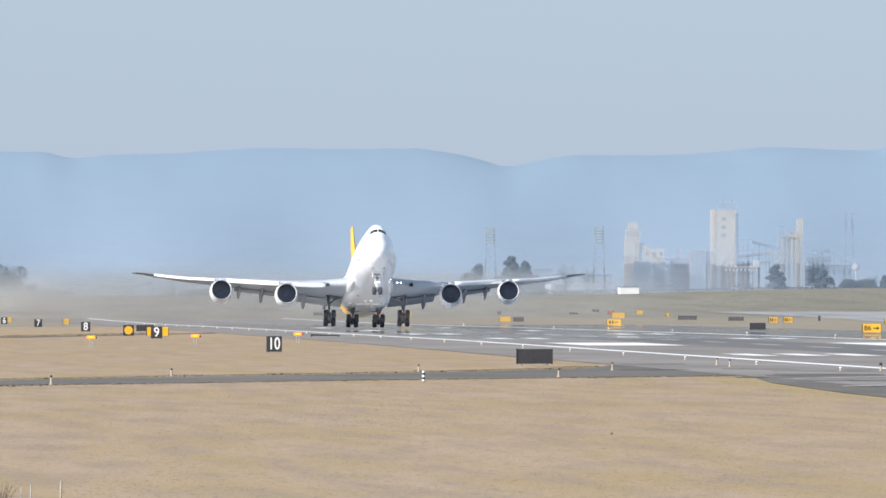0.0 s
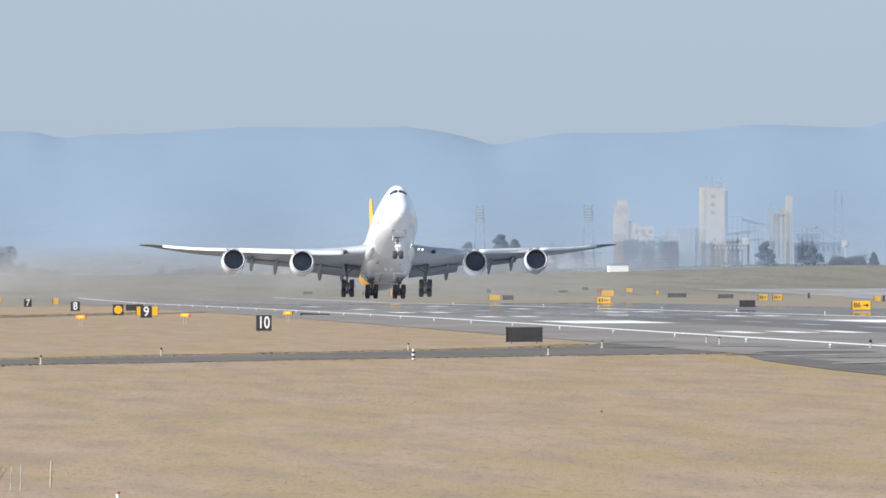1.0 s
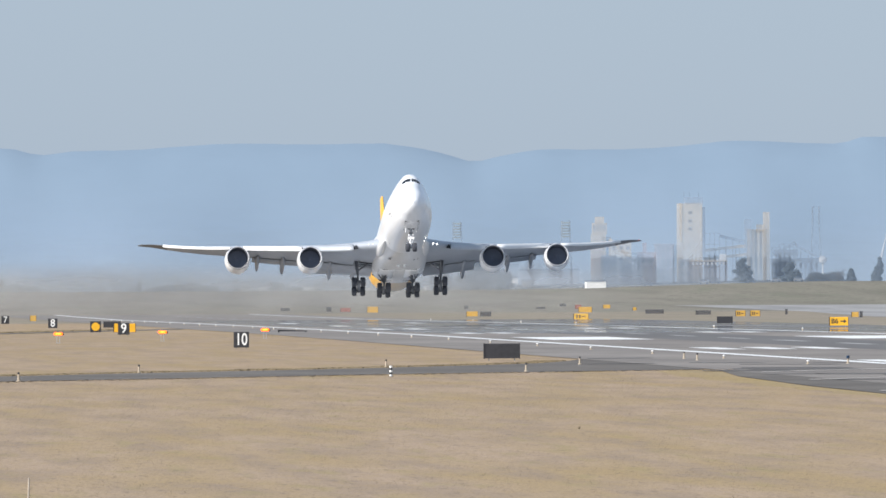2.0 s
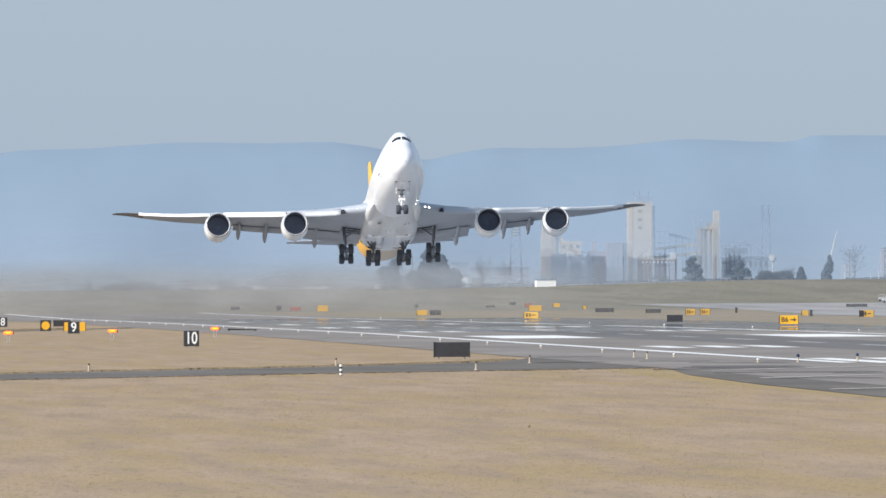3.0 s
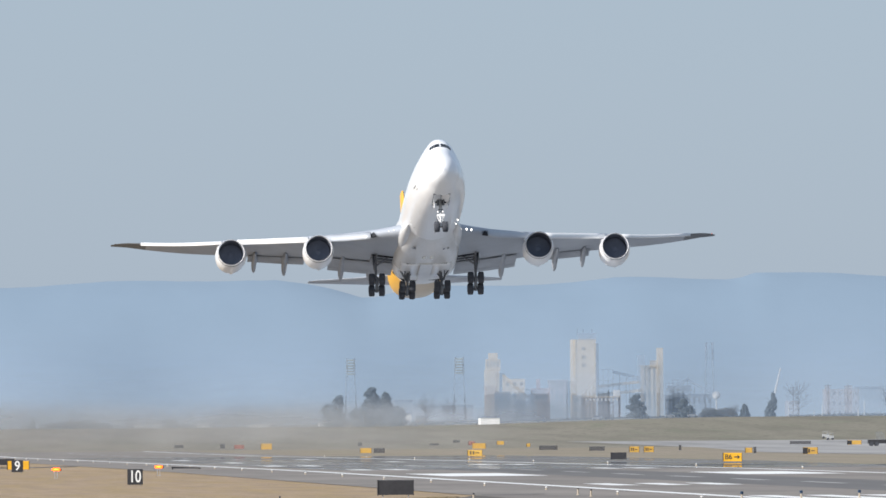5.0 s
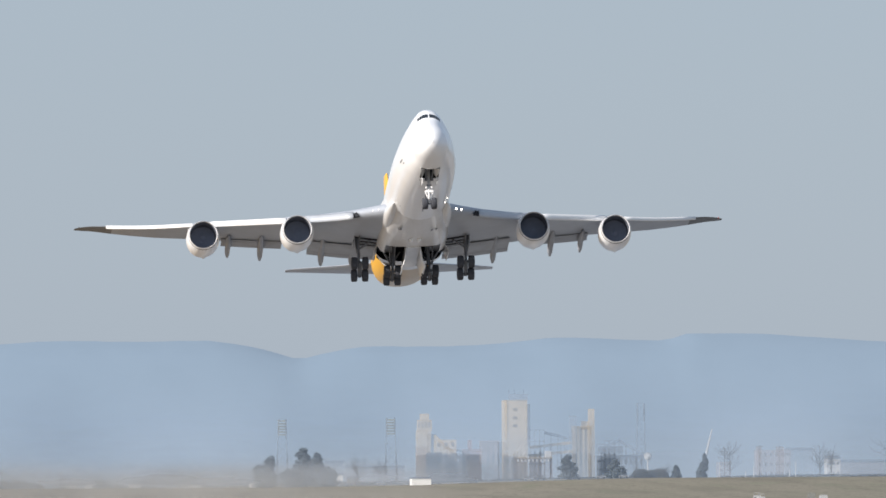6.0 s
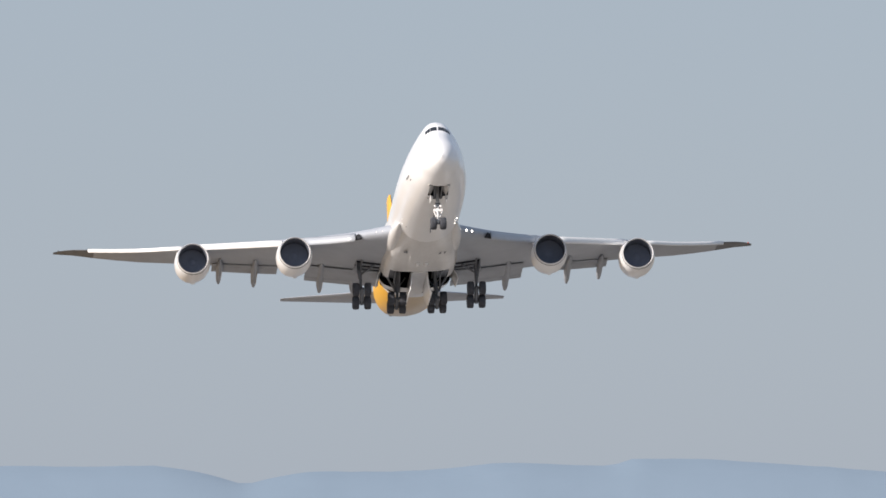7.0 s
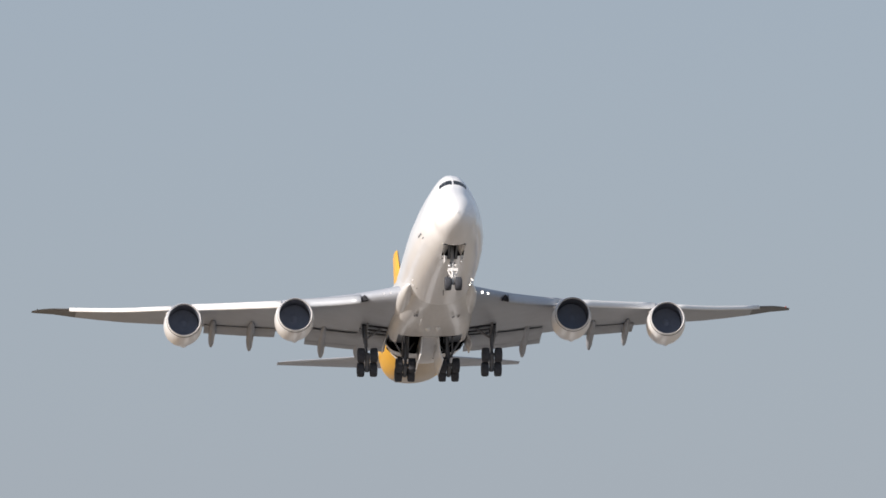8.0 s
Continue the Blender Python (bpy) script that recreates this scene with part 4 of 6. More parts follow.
def bogie(jet, x, y, z, tilt, top, lean=0.0):
    """A four-wheel main leg; tilt: degrees by which its truck's front is raised; top: where the leg meets the airframe."""
    leg = thing_part("main_gear", jet, (x, y, z))
    tagged(leg, "main landing gear leg with four black wheels")
    c, s = math.cos(radians(tilt)), math.sin(radians(tilt))
    for along in (-0.735, 0.735):
        for across in (-0.57, 0.57):
            wheel(leg, (across, along * c, -along * s))
        part("axle", rod((-0.7, along * c, -along * s), (0.7, along * c, -along * s), 0.11, 10), STEEL, leg)
    part("truck_beam", rod((0, -0.9 * c, 0.9 * s), (0, 0.9 * c, -0.9 * s), 0.2, 10), STEEL, leg, smooth=True)
    tx, ty, tz = top[0] - x, top[1] - y, top[2] - z
    part("strut", join(rod((0, 0, 0), (tx * 0.45, ty * 0.45, tz * 0.45), 0.13, 12), rod((tx * 0.42, ty * 0.42, tz * 0.42), (tx, ty, tz), 0.2, 12)), STEEL, leg, "grey oleo strut", smooth=True)
    part("torque_link", join(rod((0, 0.2, 0.15), (tx * 0.25, 0.55, tz * 0.25), 0.05), rod((tx * 0.25, 0.55, tz * 0.25), (tx * 0.5, ty * 0.5 + 0.15, tz * 0.5), 0.05)), STEEL, leg)
    return leg, (tx, ty, tz)


GEAR = {}


def landing_gear(jet):
    doors = {}
    for side in (-1, 1):
        leg, t = bogie(jet, side * 5.5, -2.1, -0.1, 46, (side * 5.75, -1.6, 4.15))
        part("side_brace", join(rod((t[0] * 0.5, t[1] * 0.5, t[2] * 0.5), (-side * 2.3, 0.6, 3.9), 0.1), rod((t[0] * 0.85, 0.4, t[2] * 0.8), (-side * 2.1, 0.7, 3.3), 0.07), rod((t[0] * 0.72, 0.5, t[2] * 0.72), (-side * 1.2, 2.4, 4.0), 0.07)), STEEL, leg)
        part("drag_brace", join(rod((0, 0.1, 1.4), (0.1, 2.6, 4.2), 0.1), rod((0, 0.1, 2.6), (0.1, -1.8, 4.3), 0.09)), STEEL, leg)
        dv, df = box(side * 0.45 - 0.03, side * 0.45 + 0.03, -0.3, 0.5, 2.2, 4.0, 0.02)
        part("leg_door", (dv, df), GREY, leg, "grey gear door fixed to the leg")
        leg, t = bogie(jet, side * 1.95, 0.9, -0.08, 20, (side * 1.75, 0.6, 2.9))
        part("side_brace", join(rod((0, 0.1, 1.0), (side * 1.1, -0.9, 2.7), 0.1), rod((0, 0.1, 1.2), (-side * 0.9, 0.5, 2.6), 0.08)), STEEL, leg)
        part("drag_brace", join(rod((0, 0, 0.9), (0, 2.2, 2.9), 0.1), rod((-0.25, -0.15, 1.1), (-0.25, -1.6, 2.7), 0.08), rod((0.25, -0.15, 1.1), (0.25, -1.6, 2.7), 0.08)), STEEL, leg)
        # wheel well doors: the inner ones hinge at the keel, the outer ones at the flank
        for kind, a0, a1 in (("body", 1.3, 33.3), ("wing", 66.0, 33.7)):
            hinge = belly_point(38.5, side * a0)
            aa = list(np.linspace(side * a0, side * a1, 6))
            grow = aa if aa[0] < aa[-1] else aa[::-1]
            fore = WELL[0] + (0.015 if kind == "body" else 3.42)
            v, f = belly(list(np.linspace(fore, WELL[0] + 6.48, 6)), grow)
            d = part("well_door", ([(p[0] - hinge[0], p[1] - hinge[1], p[2] - hinge[2]) for p in v], f), WHITE, jet, "white main wheel well door", smooth=60, at=hinge)
            so = d.modifiers.new("thick", "SOLIDIFY")
            so.thickness, so.offset = 0.08, 1
            doors[kind, side] = d
    leg_pivot = thing_part("nose_gear", jet, (0, -30.05, 3.45))
    tagged(leg_pivot, "white nose landing gear leg with two wheels")
    GEAR["nose"] = leg_pivot
    nose = thing_part("leg", leg_pivot, (0, -0.15, -3.57))
    for side in (-1, 1):
        wheel(nose, (side * 0.45, 0, 0), 0.9)
    part("axle", rod((-0.5, 0, 0), (0.5, 0, 0), 0.1, 10), STEEL, nose)
    part("strut", rod((0, 0, 0), (0, 0.05, 1.5), 0.12, 12), SLAT, nose, "white oleo strut", smooth=True)
    part("strut_cylinder", rod((0, 0.05, 1.4), (0, 0.12, 3.6), 0.17, 12), STRUT, nose, smooth=True)
    part("torque_link", join(rod((-0.12, -0.1, 0.25), (-0.02, -0.42, 0.75), 0.07), rod((-0.02, -0.42, 0.75), (-0.12, -0.1, 1.2), 0.07)), SLAT, nose)
    part("steering_collar", join(box(-0.42, 0.42, -0.16, 0.1, 1.12, 1.4, 0.03), rod((-0.42, -0.03, 1.25), (-0.15, 0, 0.6), 0.06), rod((0.42, -0.03, 1.25), (0.15, 0, 0.6), 0.06)), SLAT, nose)
    part("drag_brace", join(rod((-0.28, 0, 2.4), (-0.4, -1.7, 3.45), 0.08), rod((0.28, 0, 2.4), (0.4, -1.7, 3.45), 0.08), rod((-0.24, -0.02, 1.9), (0.24, -0.02, 1.9), 0.1)), STEEL, nose)
    for side in (-1, 1):
        part("taxi_light", lathe([(-0.05, 0.05), (0.0, 0.12), (0.16, 0.06)], 12, "y", (side * 0.27, -0.2, 1.62)), LIP, nose)
        # forward bay doors, hinged on the bay's long edges
        hinge = body_point(5.0, side * 17.95)
        ss = list(np.linspace(BAY[0] + 0.005, BAY[1] - 0.65, 5))
        aa = list(np.linspace(side * 17.95, side * 0.06, 4))
        v, f = skin(ss, aa if side < 0 else aa[::-1], 0.02, 0.05)
        d = part("nose_gear_door", ([(p[0] - hinge[0], p[1] - hinge[1], p[2] - hinge[2]) for p in v], f), (WHITE, PRIMER), jet, "white nose gear door with a primer-yellow inside", at=hinge)
        inner = (len(ss) - 1) * (len(aa) - 1)
        d.data.polygons.foreach_set("material_index", [1 if inner <= i < 2 * inner else 0 for i in range(len(f))])
        doors["nose", side] = d
        edge = [side * 18, side * 12.5, side * 7]
        part("bay_panel", skin([BAY[1] - 0.64, BAY[1]], edge if side < 0 else edge[::-1], 0.0, 0.05), WHITE, jet)
        # rear bay doors stay open beside the leg
        part("aft_nose_gear_door", box(side * 0.72 - 0.03, side * 0.72 + 0.03, -31.0, -29.95, 1.8, 2.42, 0.02), WHITE, jet)
    return doors


jet = thing("aircraft", (84, 1740, 1), "white four-engined jumbo jet freighter with yellow tail, climbing, gear down", "airplane")
aircraft_body(jet)
for side in (-1, 1):
    wing(jet, side)
    engine(jet, side * 12.2, -8.95, 2.62)
    engine(jet, side * 21.45, 0.44, 4.48)
tail(jet)
DOORS = landing_gear(jet)


# ---- airfield signs and lights ----
def legs(parent, half, high, mat=POST, deep=0.0):
    for x in (-half, half):
        part("leg", rod((x, deep, 0), (x, deep, high), 0.035, 8), mat, parent)


def distance_sign(number, y):
    """A square black board with a white numeral; numeral 0 stands for the yellow disc of an arresting gear."""
    words = "a white numeral " + number if number else "a round yellow disc"
    s = thing("distance_sign", (37.6 if number else 37.4, y, lie(y)), "square black runway distance sign with " + words, "runway sign", "runway distance signs")
    w = 0.61
    part("board", box(-w, w, -0.12, 0.12, 0.1, 1.34, 0.03), SIGN_BLACK, s)
    legs(s, 0.4, 0.14)
    if number:
        lettering(number, 1.4 if len(number) == 1 else 1.34, SIGN_WHITE, s, (0, -0.135, 0.71), name="numeral", shape=(0.88, 1.0) if len(number) == 1 else (0.72, 1.0))
    else:
        part("disc", lathe([(-0.03, 0.47), (0.0, 0.47)], 32, "y", (0, -0.122, 0.72)), SIGN_YELLOW, s, "yellow disc")


for k, number in enumerate(("10", "9", "8", "7", "6")):
    distance_sign(number, 926.0 + 305 * k)
distance_sign("", 1329.0)


def guidance_sign(x, y, wide, high, mat, label, text="", dark_end=0, lift=0.16):
    """A low lit taxiway sign: a long box with caps and feet; dark_end: a black location panel at its left (-1) or right (1) end."""
    s = thing("guidance_sign", (x, y, lie(y, x)), label, "taxiway sign", "taxiway guidance signs")
    part("box", box(-wide / 2, wide / 2, -0.14, 0.14, lift, lift + high, 0.04), mat, s)
    for sx in (-1, 1):
        part("end_cap", box(sx * wide / 2 - 0.03, sx * wide / 2 + 0.03, -0.17, 0.17, lift - 0.03, lift + high + 0.02), SIGN_BLACK, s)
    legs(s, wide * 0.36, lift + 0.03)
    if dark_end:
        x0 = dark_end * wide / 2
        part("panel", box(min(x0, x0 * 0.36), max(x0, x0 * 0.36), -0.16, -0.142, lift + 0.05, lift + high - 0.05), SIGN_BLACK, s)
    if text == "B6":
        lettering("B6", high * 0.8, SIGN_BLACK, s, (-wide * 0.22, -0.15, lift + high * 0.5))
        part("arrow", ([(0.2, -0.15, lift + high * 0.43), (0.62, -0.15, lift + high * 0.43), (0.62, -0.15, lift + high * 0.25), (0.95, -0.15, lift + high * 0.5), (0.62, -0.15, lift + high * 0.75), (0.62, -0.15, lift + high * 0.57), (0.2, -0.15, lift + high * 0.57)], [tuple(range(7))]), SIGN_BLACK, s)
    elif text:
        for q, (w, h0, h1) in enumerate(((0.1, 0.22, 0.78), (0.1, 0.22, 0.78), (0.24, 0.42, 0.56))):
            part("bar", box(-wide * 0.33 + q * wide * 0.19, -wide * 0.33 + q * wide * 0.19 + w * wide, -0.152, -0.142, lift + high * h0, lift + high * h1), SIGN_BLACK, s)
    return s


BACK = "dark grey back of an airfield guidance sign on short feet"
YEL = "yellow taxiway guidance sign on the airfield grass"
for x, y, wide, high, mat, label, text, dark in (
        (47.1, 748.6, 2.28, 0.95, SIGN_BLACK, BACK, "", 0), (131.2, 1598.0, 2.1, 0.95, SIGN_BLACK, BACK, "", 0),
        (132.9, 1446.0, 2.35, 1.05, SIGN_YELLOW, "yellow taxiway sign reading B6 with an arrow", "B6", 0),
        (137.3, 1968.6, 2.5, 1.0, SIGN_YELLOW, YEL, "bars", 0), (188.3, 2686.1, 3.1, 1.25, SIGN_YELLOW, YEL, "", 0),
        (141.2, 2338.2, 2.3, 1.0, SIGN_YELLOW, YEL, "", 0), (143.9, 2338.1, 2.1, 0.95, SIGN_BLACK, BACK, "", 0),
        (186.7, 2237.1, 1.9, 1.1, SIGN_YELLOW, YEL, "bars", 0), (189.5, 2237.0, 1.9, 1.1, SIGN_YELLOW, YEL, "bars", 0),
        (192.1, 2525.4, 3.9, 0.9, SIGN_BLACK, BACK, "", 0), (193.8, 2415.1, 3.1, 0.85, SIGN_BLACK, BACK, "", 0),
        (207.9, 2889.6, 1.8, 0.9, SIGN_YELLOW, YEL, "", 0), (45.0, 1522.7, 2.2, 0.8, SIGN_BLACK, BACK, "", 0),
        (40.0, 1306.6, 2.45, 0.95, SIGN_YELLOW, YEL, "", 0), (47.1, 2065.3, 1.1, 1.0, SIGN_YELLOW, YEL, "", 0), (41.1, 2293.4, 1.1, 1.0, SIGN_YELLOW, YEL, "", 0),
        (188.2, 1908.2, 2.4, 1.1, SIGN_YELLOW, YEL, "bars", -1), (196.0, 2100.4, 1.3, 0.9, SIGN_YELLOW, YEL, "", 0), (190.8, 2033.1, 0.4, 1.1, SIGN_BLACK, BACK, "", 0),
        (209.1, 2392.3, 0.4, 1.1, SIGN_BLACK, BACK, "", 0), (276.1, 2823.7, 5.0, 0.75, SIGN_BLACK, BACK, "", 0), (285.5, 2787.4, 3.4, 1.0, SIGN_YELLOW, YEL, "", -1),
        (142.8, 2753.5, 2.6, 1.4, SIGN_YELLOW, YEL, "", 0), (135.1, 2807.5, 1.1, 1.1, SIGN_BLACK, BACK, "", 0), (126.1, 2841.3, 2.2, 0.7, SIGN_BLACK, BACK, "", 0),
        (172.5, 2880.2, 0.9, 0.9, SIGN_BLACK, BACK, "", 0), (138.3, 2792.3, 2.4, 0.9, SIGN_RED, "faded red runway holding sign", "", 0), (207.4, 2789.5, 0.9, 0.8, SIGN_YELLOW, YEL, "", 0),
        (204.1, 2993.5, 1.6, 0.7, SIGN_BLACK, BACK, "", 0), (191.0, 2881.7, 2.2, 0.5, SIGN_BLACK, BACK, "", 0), (199.5, 2871.0, 1.6, 1.0, SIGN_RED, "faded red runway holding sign", "", 0)):
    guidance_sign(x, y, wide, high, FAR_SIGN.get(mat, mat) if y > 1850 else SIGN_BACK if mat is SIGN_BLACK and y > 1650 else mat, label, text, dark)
# the round-disc board beyond the link taxiway
far_disc = thing("distance_sign", (140.1, 1321.6, 0), "square black sign with a round yellow disc beside the taxiway", "runway sign", "runway distance signs")
part("board", box(-0.75, 0.75, -0.12, 0.12, 0.1, 1.6, 0.03), SIGN_BLACK, far_disc)
legs(far_disc, 0.5, 0.14)
part("disc", lathe([(-0.03, 0.56), (0.0, 0.56)], 32, "y", (0, -0.122, 0.86)), SIGN_YELLOW, far_disc, "yellow disc")


def guard_light(x, y):
    """A pair of amber flashing lamps in one hooded housing on two thin posts."""
    s = thing("runway_guard_light", (x, y, lie(y, x)), "glowing amber runway guard light on thin posts", "airfield light", "runway guard lights")
    part("housing", box(-0.36, 0.5, 0.0, 0.22, 0.71, 0.93, 0.05), SIGN_BLACK, s)
    glass = lathe([(-0.1, 0.06), (-0.08, 0.12), (-0.03, 0.155), (0.0, 0.16)], 20, "y")
    for sx in (-1, 1):
        wide = ([(1.45 * p[0] + sx * 0.17, p[1], 0.84 + 0.95 * p[2]) for p in glass[0]], glass[1])
        part("lamp", wide, AMBER, s, "lit amber lamp")
    core = ([(1.9 * p[0], p[1] - 0.03, 0.85 + 0.42 * p[2]) for p in glass[0]], glass[1])
    part("lens", core, AMBER_CORE, s, "lit amber lens")
    for x in (-0.12, 0.12):
        part("leg", rod((x, 0.1, 0), (x, 0.1, 0.72), 0.024, 8), POST, s)
    part("foot", box(-0.2, 0.2, -0.1, 0.25, 0.0, 0.03), POST, s)


for x, y in ((26.0, 1042.2), (36.5, 1078.2), (48.2, 1130.5)):
    guard_light(x, y)
# fallen windsock-like boom lying on the asphalt beside the third light
boom = thing("barrier_boom", (57.7+1.0, 1305.4, 0.0), "dark barrier boom lying beside the runway shoulder", "barrier")
part("bar", rod((-1.6, 0, 0.2), (1.7, 1.0, 0.12), 0.09, 10, 0.05), SIGN_BLACK, boom)
part("stand", join(rod((-1.5, 0.1, 0), (-1.5, 0, 0.22), 0.07), rod((1.5, 0.9, 0), (1.5, 0.9, 0.13), 0.06)), SIGN_BLACK, boom)


def edge_light(x, y, kind, high=0.42):
    names = {"runway": ("white runway edge light on a thin stem", "runway edge lights"), "taxi": ("tan taxiway edge light with a dark cap", "taxiway edge lights"),
             "blue": ("dark blue taxiway edge light on a tan stem", "blue taxiway lights")}
    s = thing("edge_light", (x, y, lie(y, x) + 0.02), names[kind][0], "airfield light", names[kind][1])
    stem, cap = {"runway": (MARKER_TAN, SIGN_WHITE), "taxi": (MARKER_TAN, SIGN_BLACK), "blue": (MARKER_TAN, BLUE_LAMP)}[kind]
    part("base", lathe([(0, 0.12), (0.04, 0.11), (0.05, 0.05)], 12), stem, s)
    low = 0.74 if kind == "taxi" else 0.6
    part("stem", lathe([(0.04, 0.06), (high * (low + 0.02), 0.05)], 10), stem, s)
    k = {"blue": 1.2, "taxi": 0.7}.get(kind, 1.0)
    part("lens", lathe([(high * low, 0.05 * k), (high * (low + 0.12), 0.085 * k), (high * 0.95, 0.075 * k), (high, 0.02)], 12), cap, s)


for k in range(24):
    edge_light(62.2, 697 + 61.4 * k, "runway", 0.25)
for k in range(12):
    edge_light(116.4, 697 + 61.4 * k * 2, "runway", 0.25)
for x, y in ((20.6, 647.3), (12.7, 589.8), (42.0, 646.1), (49.1, 705.3), (59.5, 757.1), (58.9, 738.9), (36.3, 685.0)):
    edge_light(x, y, "taxi", 0.48)
for x, y in ((64.8, 699.1), (68.8, 703.4), (72.6, 706.0)):
    edge_light(x, y, "blue", 0.5)


def striped_marker(x, y):
    s = thing("striped_marker", (x, y, 0.0), "short black and white striped marker post", "marker post")
    for k in range(5):
        part("band", lathe([(k * 0.115, 0.075), (k * 0.115 + 0.113, 0.075)], 14), SIGN_WHITE if k % 2 == 0 else SIGN_BLACK, s)
    part("base", lathe([(-0.01, 0.14), (0.02, 0.13)], 14), SIGN_BLACK, s)


striped_marker(32.8, 614.2)
for x, y, hh, thick in ((5.5, 246.5, 0.58, 0.021), (4.8, 243.3, 0.55, 0.013), (4.6, 243.3, 0.5, 0.012)):
    s = thing("marker_stake", (x, y, 0), "slim weathered marker stake in the dry grass", "stake", "marker stakes")
    part("rod", rod((0, 0, 0), (0.02, 0, hh), thick, 8), WOOD_STAKE if thick > 0.02 else POST, s)
s = thing("marker_stake", (6.6, 235.2, 0), "short stake with a red top in the dry grass", "stake")
part("rod", rod((0, 0, 0), (0, 0, 0.08), 0.04, 8), SIGN_WHITE, s)
part("cap", rod((0, 0, 0.08), (0, 0, 0.13), 0.044, 8), SIGN_RED, s)


# a twiggy dark shrub in the near grass, and stray rank tufts
def shrub(x, y, high, wide, seed, label, mat):
    rng = np.random.default_rng(seed)
    s = thing("shrub", (x, y, lie(y, x)), label, "shrub")
    stems = []
    for k in range(46 if high > 0.3 else 7):
        tip = Vector((rng.normal(0, wide * 0.4), rng.normal(0, wide * 0.3), high * rng.uniform(0.5, 1.0)))
        mid = tip * 0.5 + Vector((rng.normal(0, 0.03), 0, 0))
        stems += [rod((0, 0, 0), mid, 0.008, 4, 0.006), rod(mid, tip, 0.006, 4, 0.003)]
    tagged(part("growth", join(*stems), mat, s), kind="stuff")


shrub(4.2, 243.4, 0.62, 0.5, 3, "dark bare twiggy shrub in the dry grass", WEED)
for k, (x, y) in enumerate(((26.2, 376.6), (47.7, 916.5))):
    shrub(x, y, 0.12, 0.05, 11 + k, "small rank weed tuft in the dry grass", WEED)


# ---- the distance: places by bearing and elevation in thousandths of the distance, seen from the camera's stand ----
def far(b, e, y):
    return b * y / 1000.0, y, EYE + e * y / 1000.0


RIDGE = ((9.44, 12.36), (17.16, 12.55), (21.02, 12.55), (23.68, 11.97), (26.82, 12.26), (31.65, 12.36), (36.48, 12.70), (41.32, 12.89), (46.16, 12.79), (52.94, 12.84), (55.85, 12.55), (58.76, 11.97), (61.33, 11.24), (63.60, 11.73), (67.97, 12.31), (74.28, 12.26), (77.68, 12.41), (84.97, 12.99), (87.89, 12.84), (93.24, 12.70), (95.09, 13.28), (99.57, 13.28), (105.90, 12.94), (112.53, 12.45), (121.50, 11.78), (133.72, 10.91))


def hills():
    xs = np.arange(-140, 1000, 6.0)
    ys = np.linspace(4860, 4960, 13)
    v, f = [], []
    top_b = [r[0] for r in RIDGE]
    for j, y in enumerate(ys):
        t = j / (len(ys) - 1)
        for x in xs:
            b = x / 4.9
            e = smooth_table(RIDGE, min(max(b, top_b[0]), top_b[-1]))[0]
            crest = EYE + e * 4.9
            broad = EYE + 4.9 * float(np.mean([smooth_table(RIDGE, min(max(b + d, top_b[0]), top_b[-1]))[0] for d in (-18, -9, 0, 9, 18)]))
            crest += (broad - crest) * (1 - t ** 3)
            n = noise.fractal(Vector((x * 0.012, y * 0.006, 3.1)), 1.0, 2.0, 4) * 2.0 * (1 - t) * t * 2 + noise.noise(Vector((x * 0.25, y * 0.05, 0.0))) * 0.45
            z = 4.0 + (crest - 4.0) * (1 - (1 - t) ** 1.6) + n
            v.append((x, y, z))
    w = len(xs)
    for k in range(len(ys) - 1):
        for c in range(w - 1):
            f.append((k * w + c, k * w + c + 1, (k + 1) * w + c + 1, (k + 1) * w + c))
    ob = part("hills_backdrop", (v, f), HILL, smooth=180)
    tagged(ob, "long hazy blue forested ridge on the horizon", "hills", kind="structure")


hills()


def block(name, u0, u1, top, bottom, y, deep, mat, label, category, parent=None, windows=0, roof=None, rows=1):
    """A building between two bearings, from an elevation up to another."""
    x0, _, z1 = far(u0, top, y)
    x1, _, z0 = far(u1, bottom, y)
    if not parent or bottom < 0.8:
        z0 = min(z0, lie(y, x0)) - 0.3
    s = parent or thing(name, (0.5 * (x0 + x1), y, z0), label, category)
    ox, oy, oz = (0.5 * (x0 + x1), y, z0)
    px, py, pz = (0, 0, 0) if not parent else (ox - parent.location.x, oy - parent.location.y, oz - parent.location.z)
    w, hgt = x1 - x0, z1 - z0
    part("wall" if not parent else "block", box(px - w / 2, px + w / 2, py, py + deep, pz, pz + hgt, 0.05), mat, s)
    if roof:
        part("roof", ([(px - w / 2 - 0.3, py - 0.3, pz + hgt), (px + w / 2 + 0.3, py - 0.3, pz + hgt), (px + w / 2 + 0.3, py + deep + 0.3, pz + hgt), (px - w / 2 - 0.3, py + deep + 0.3, pz + hgt), (px - w / 2 - 0.3, py + deep / 2, pz + hgt + roof), (px + w / 2 + 0.3, py + deep / 2, pz + hgt + roof)], [(0, 1, 5, 4), (2, 3, 4, 5), (0, 4, 3), (1, 2, 5), (3, 2, 1, 0)]), ROOF, s)
    for r in range(rows if windows else 0):
        for k in range(windows):
            cx = px - w / 2 + w * (k + 0.5) / windows
            cz = pz + hgt * (r + 0.55) / rows
            part("window", box(cx - w / windows * 0.22, cx + w / windows * 0.22, py - 0.12, py - 0.02, cz - hgt / rows * 0.16, cz + hgt / rows * 0.16), ROOF, s)
    return s


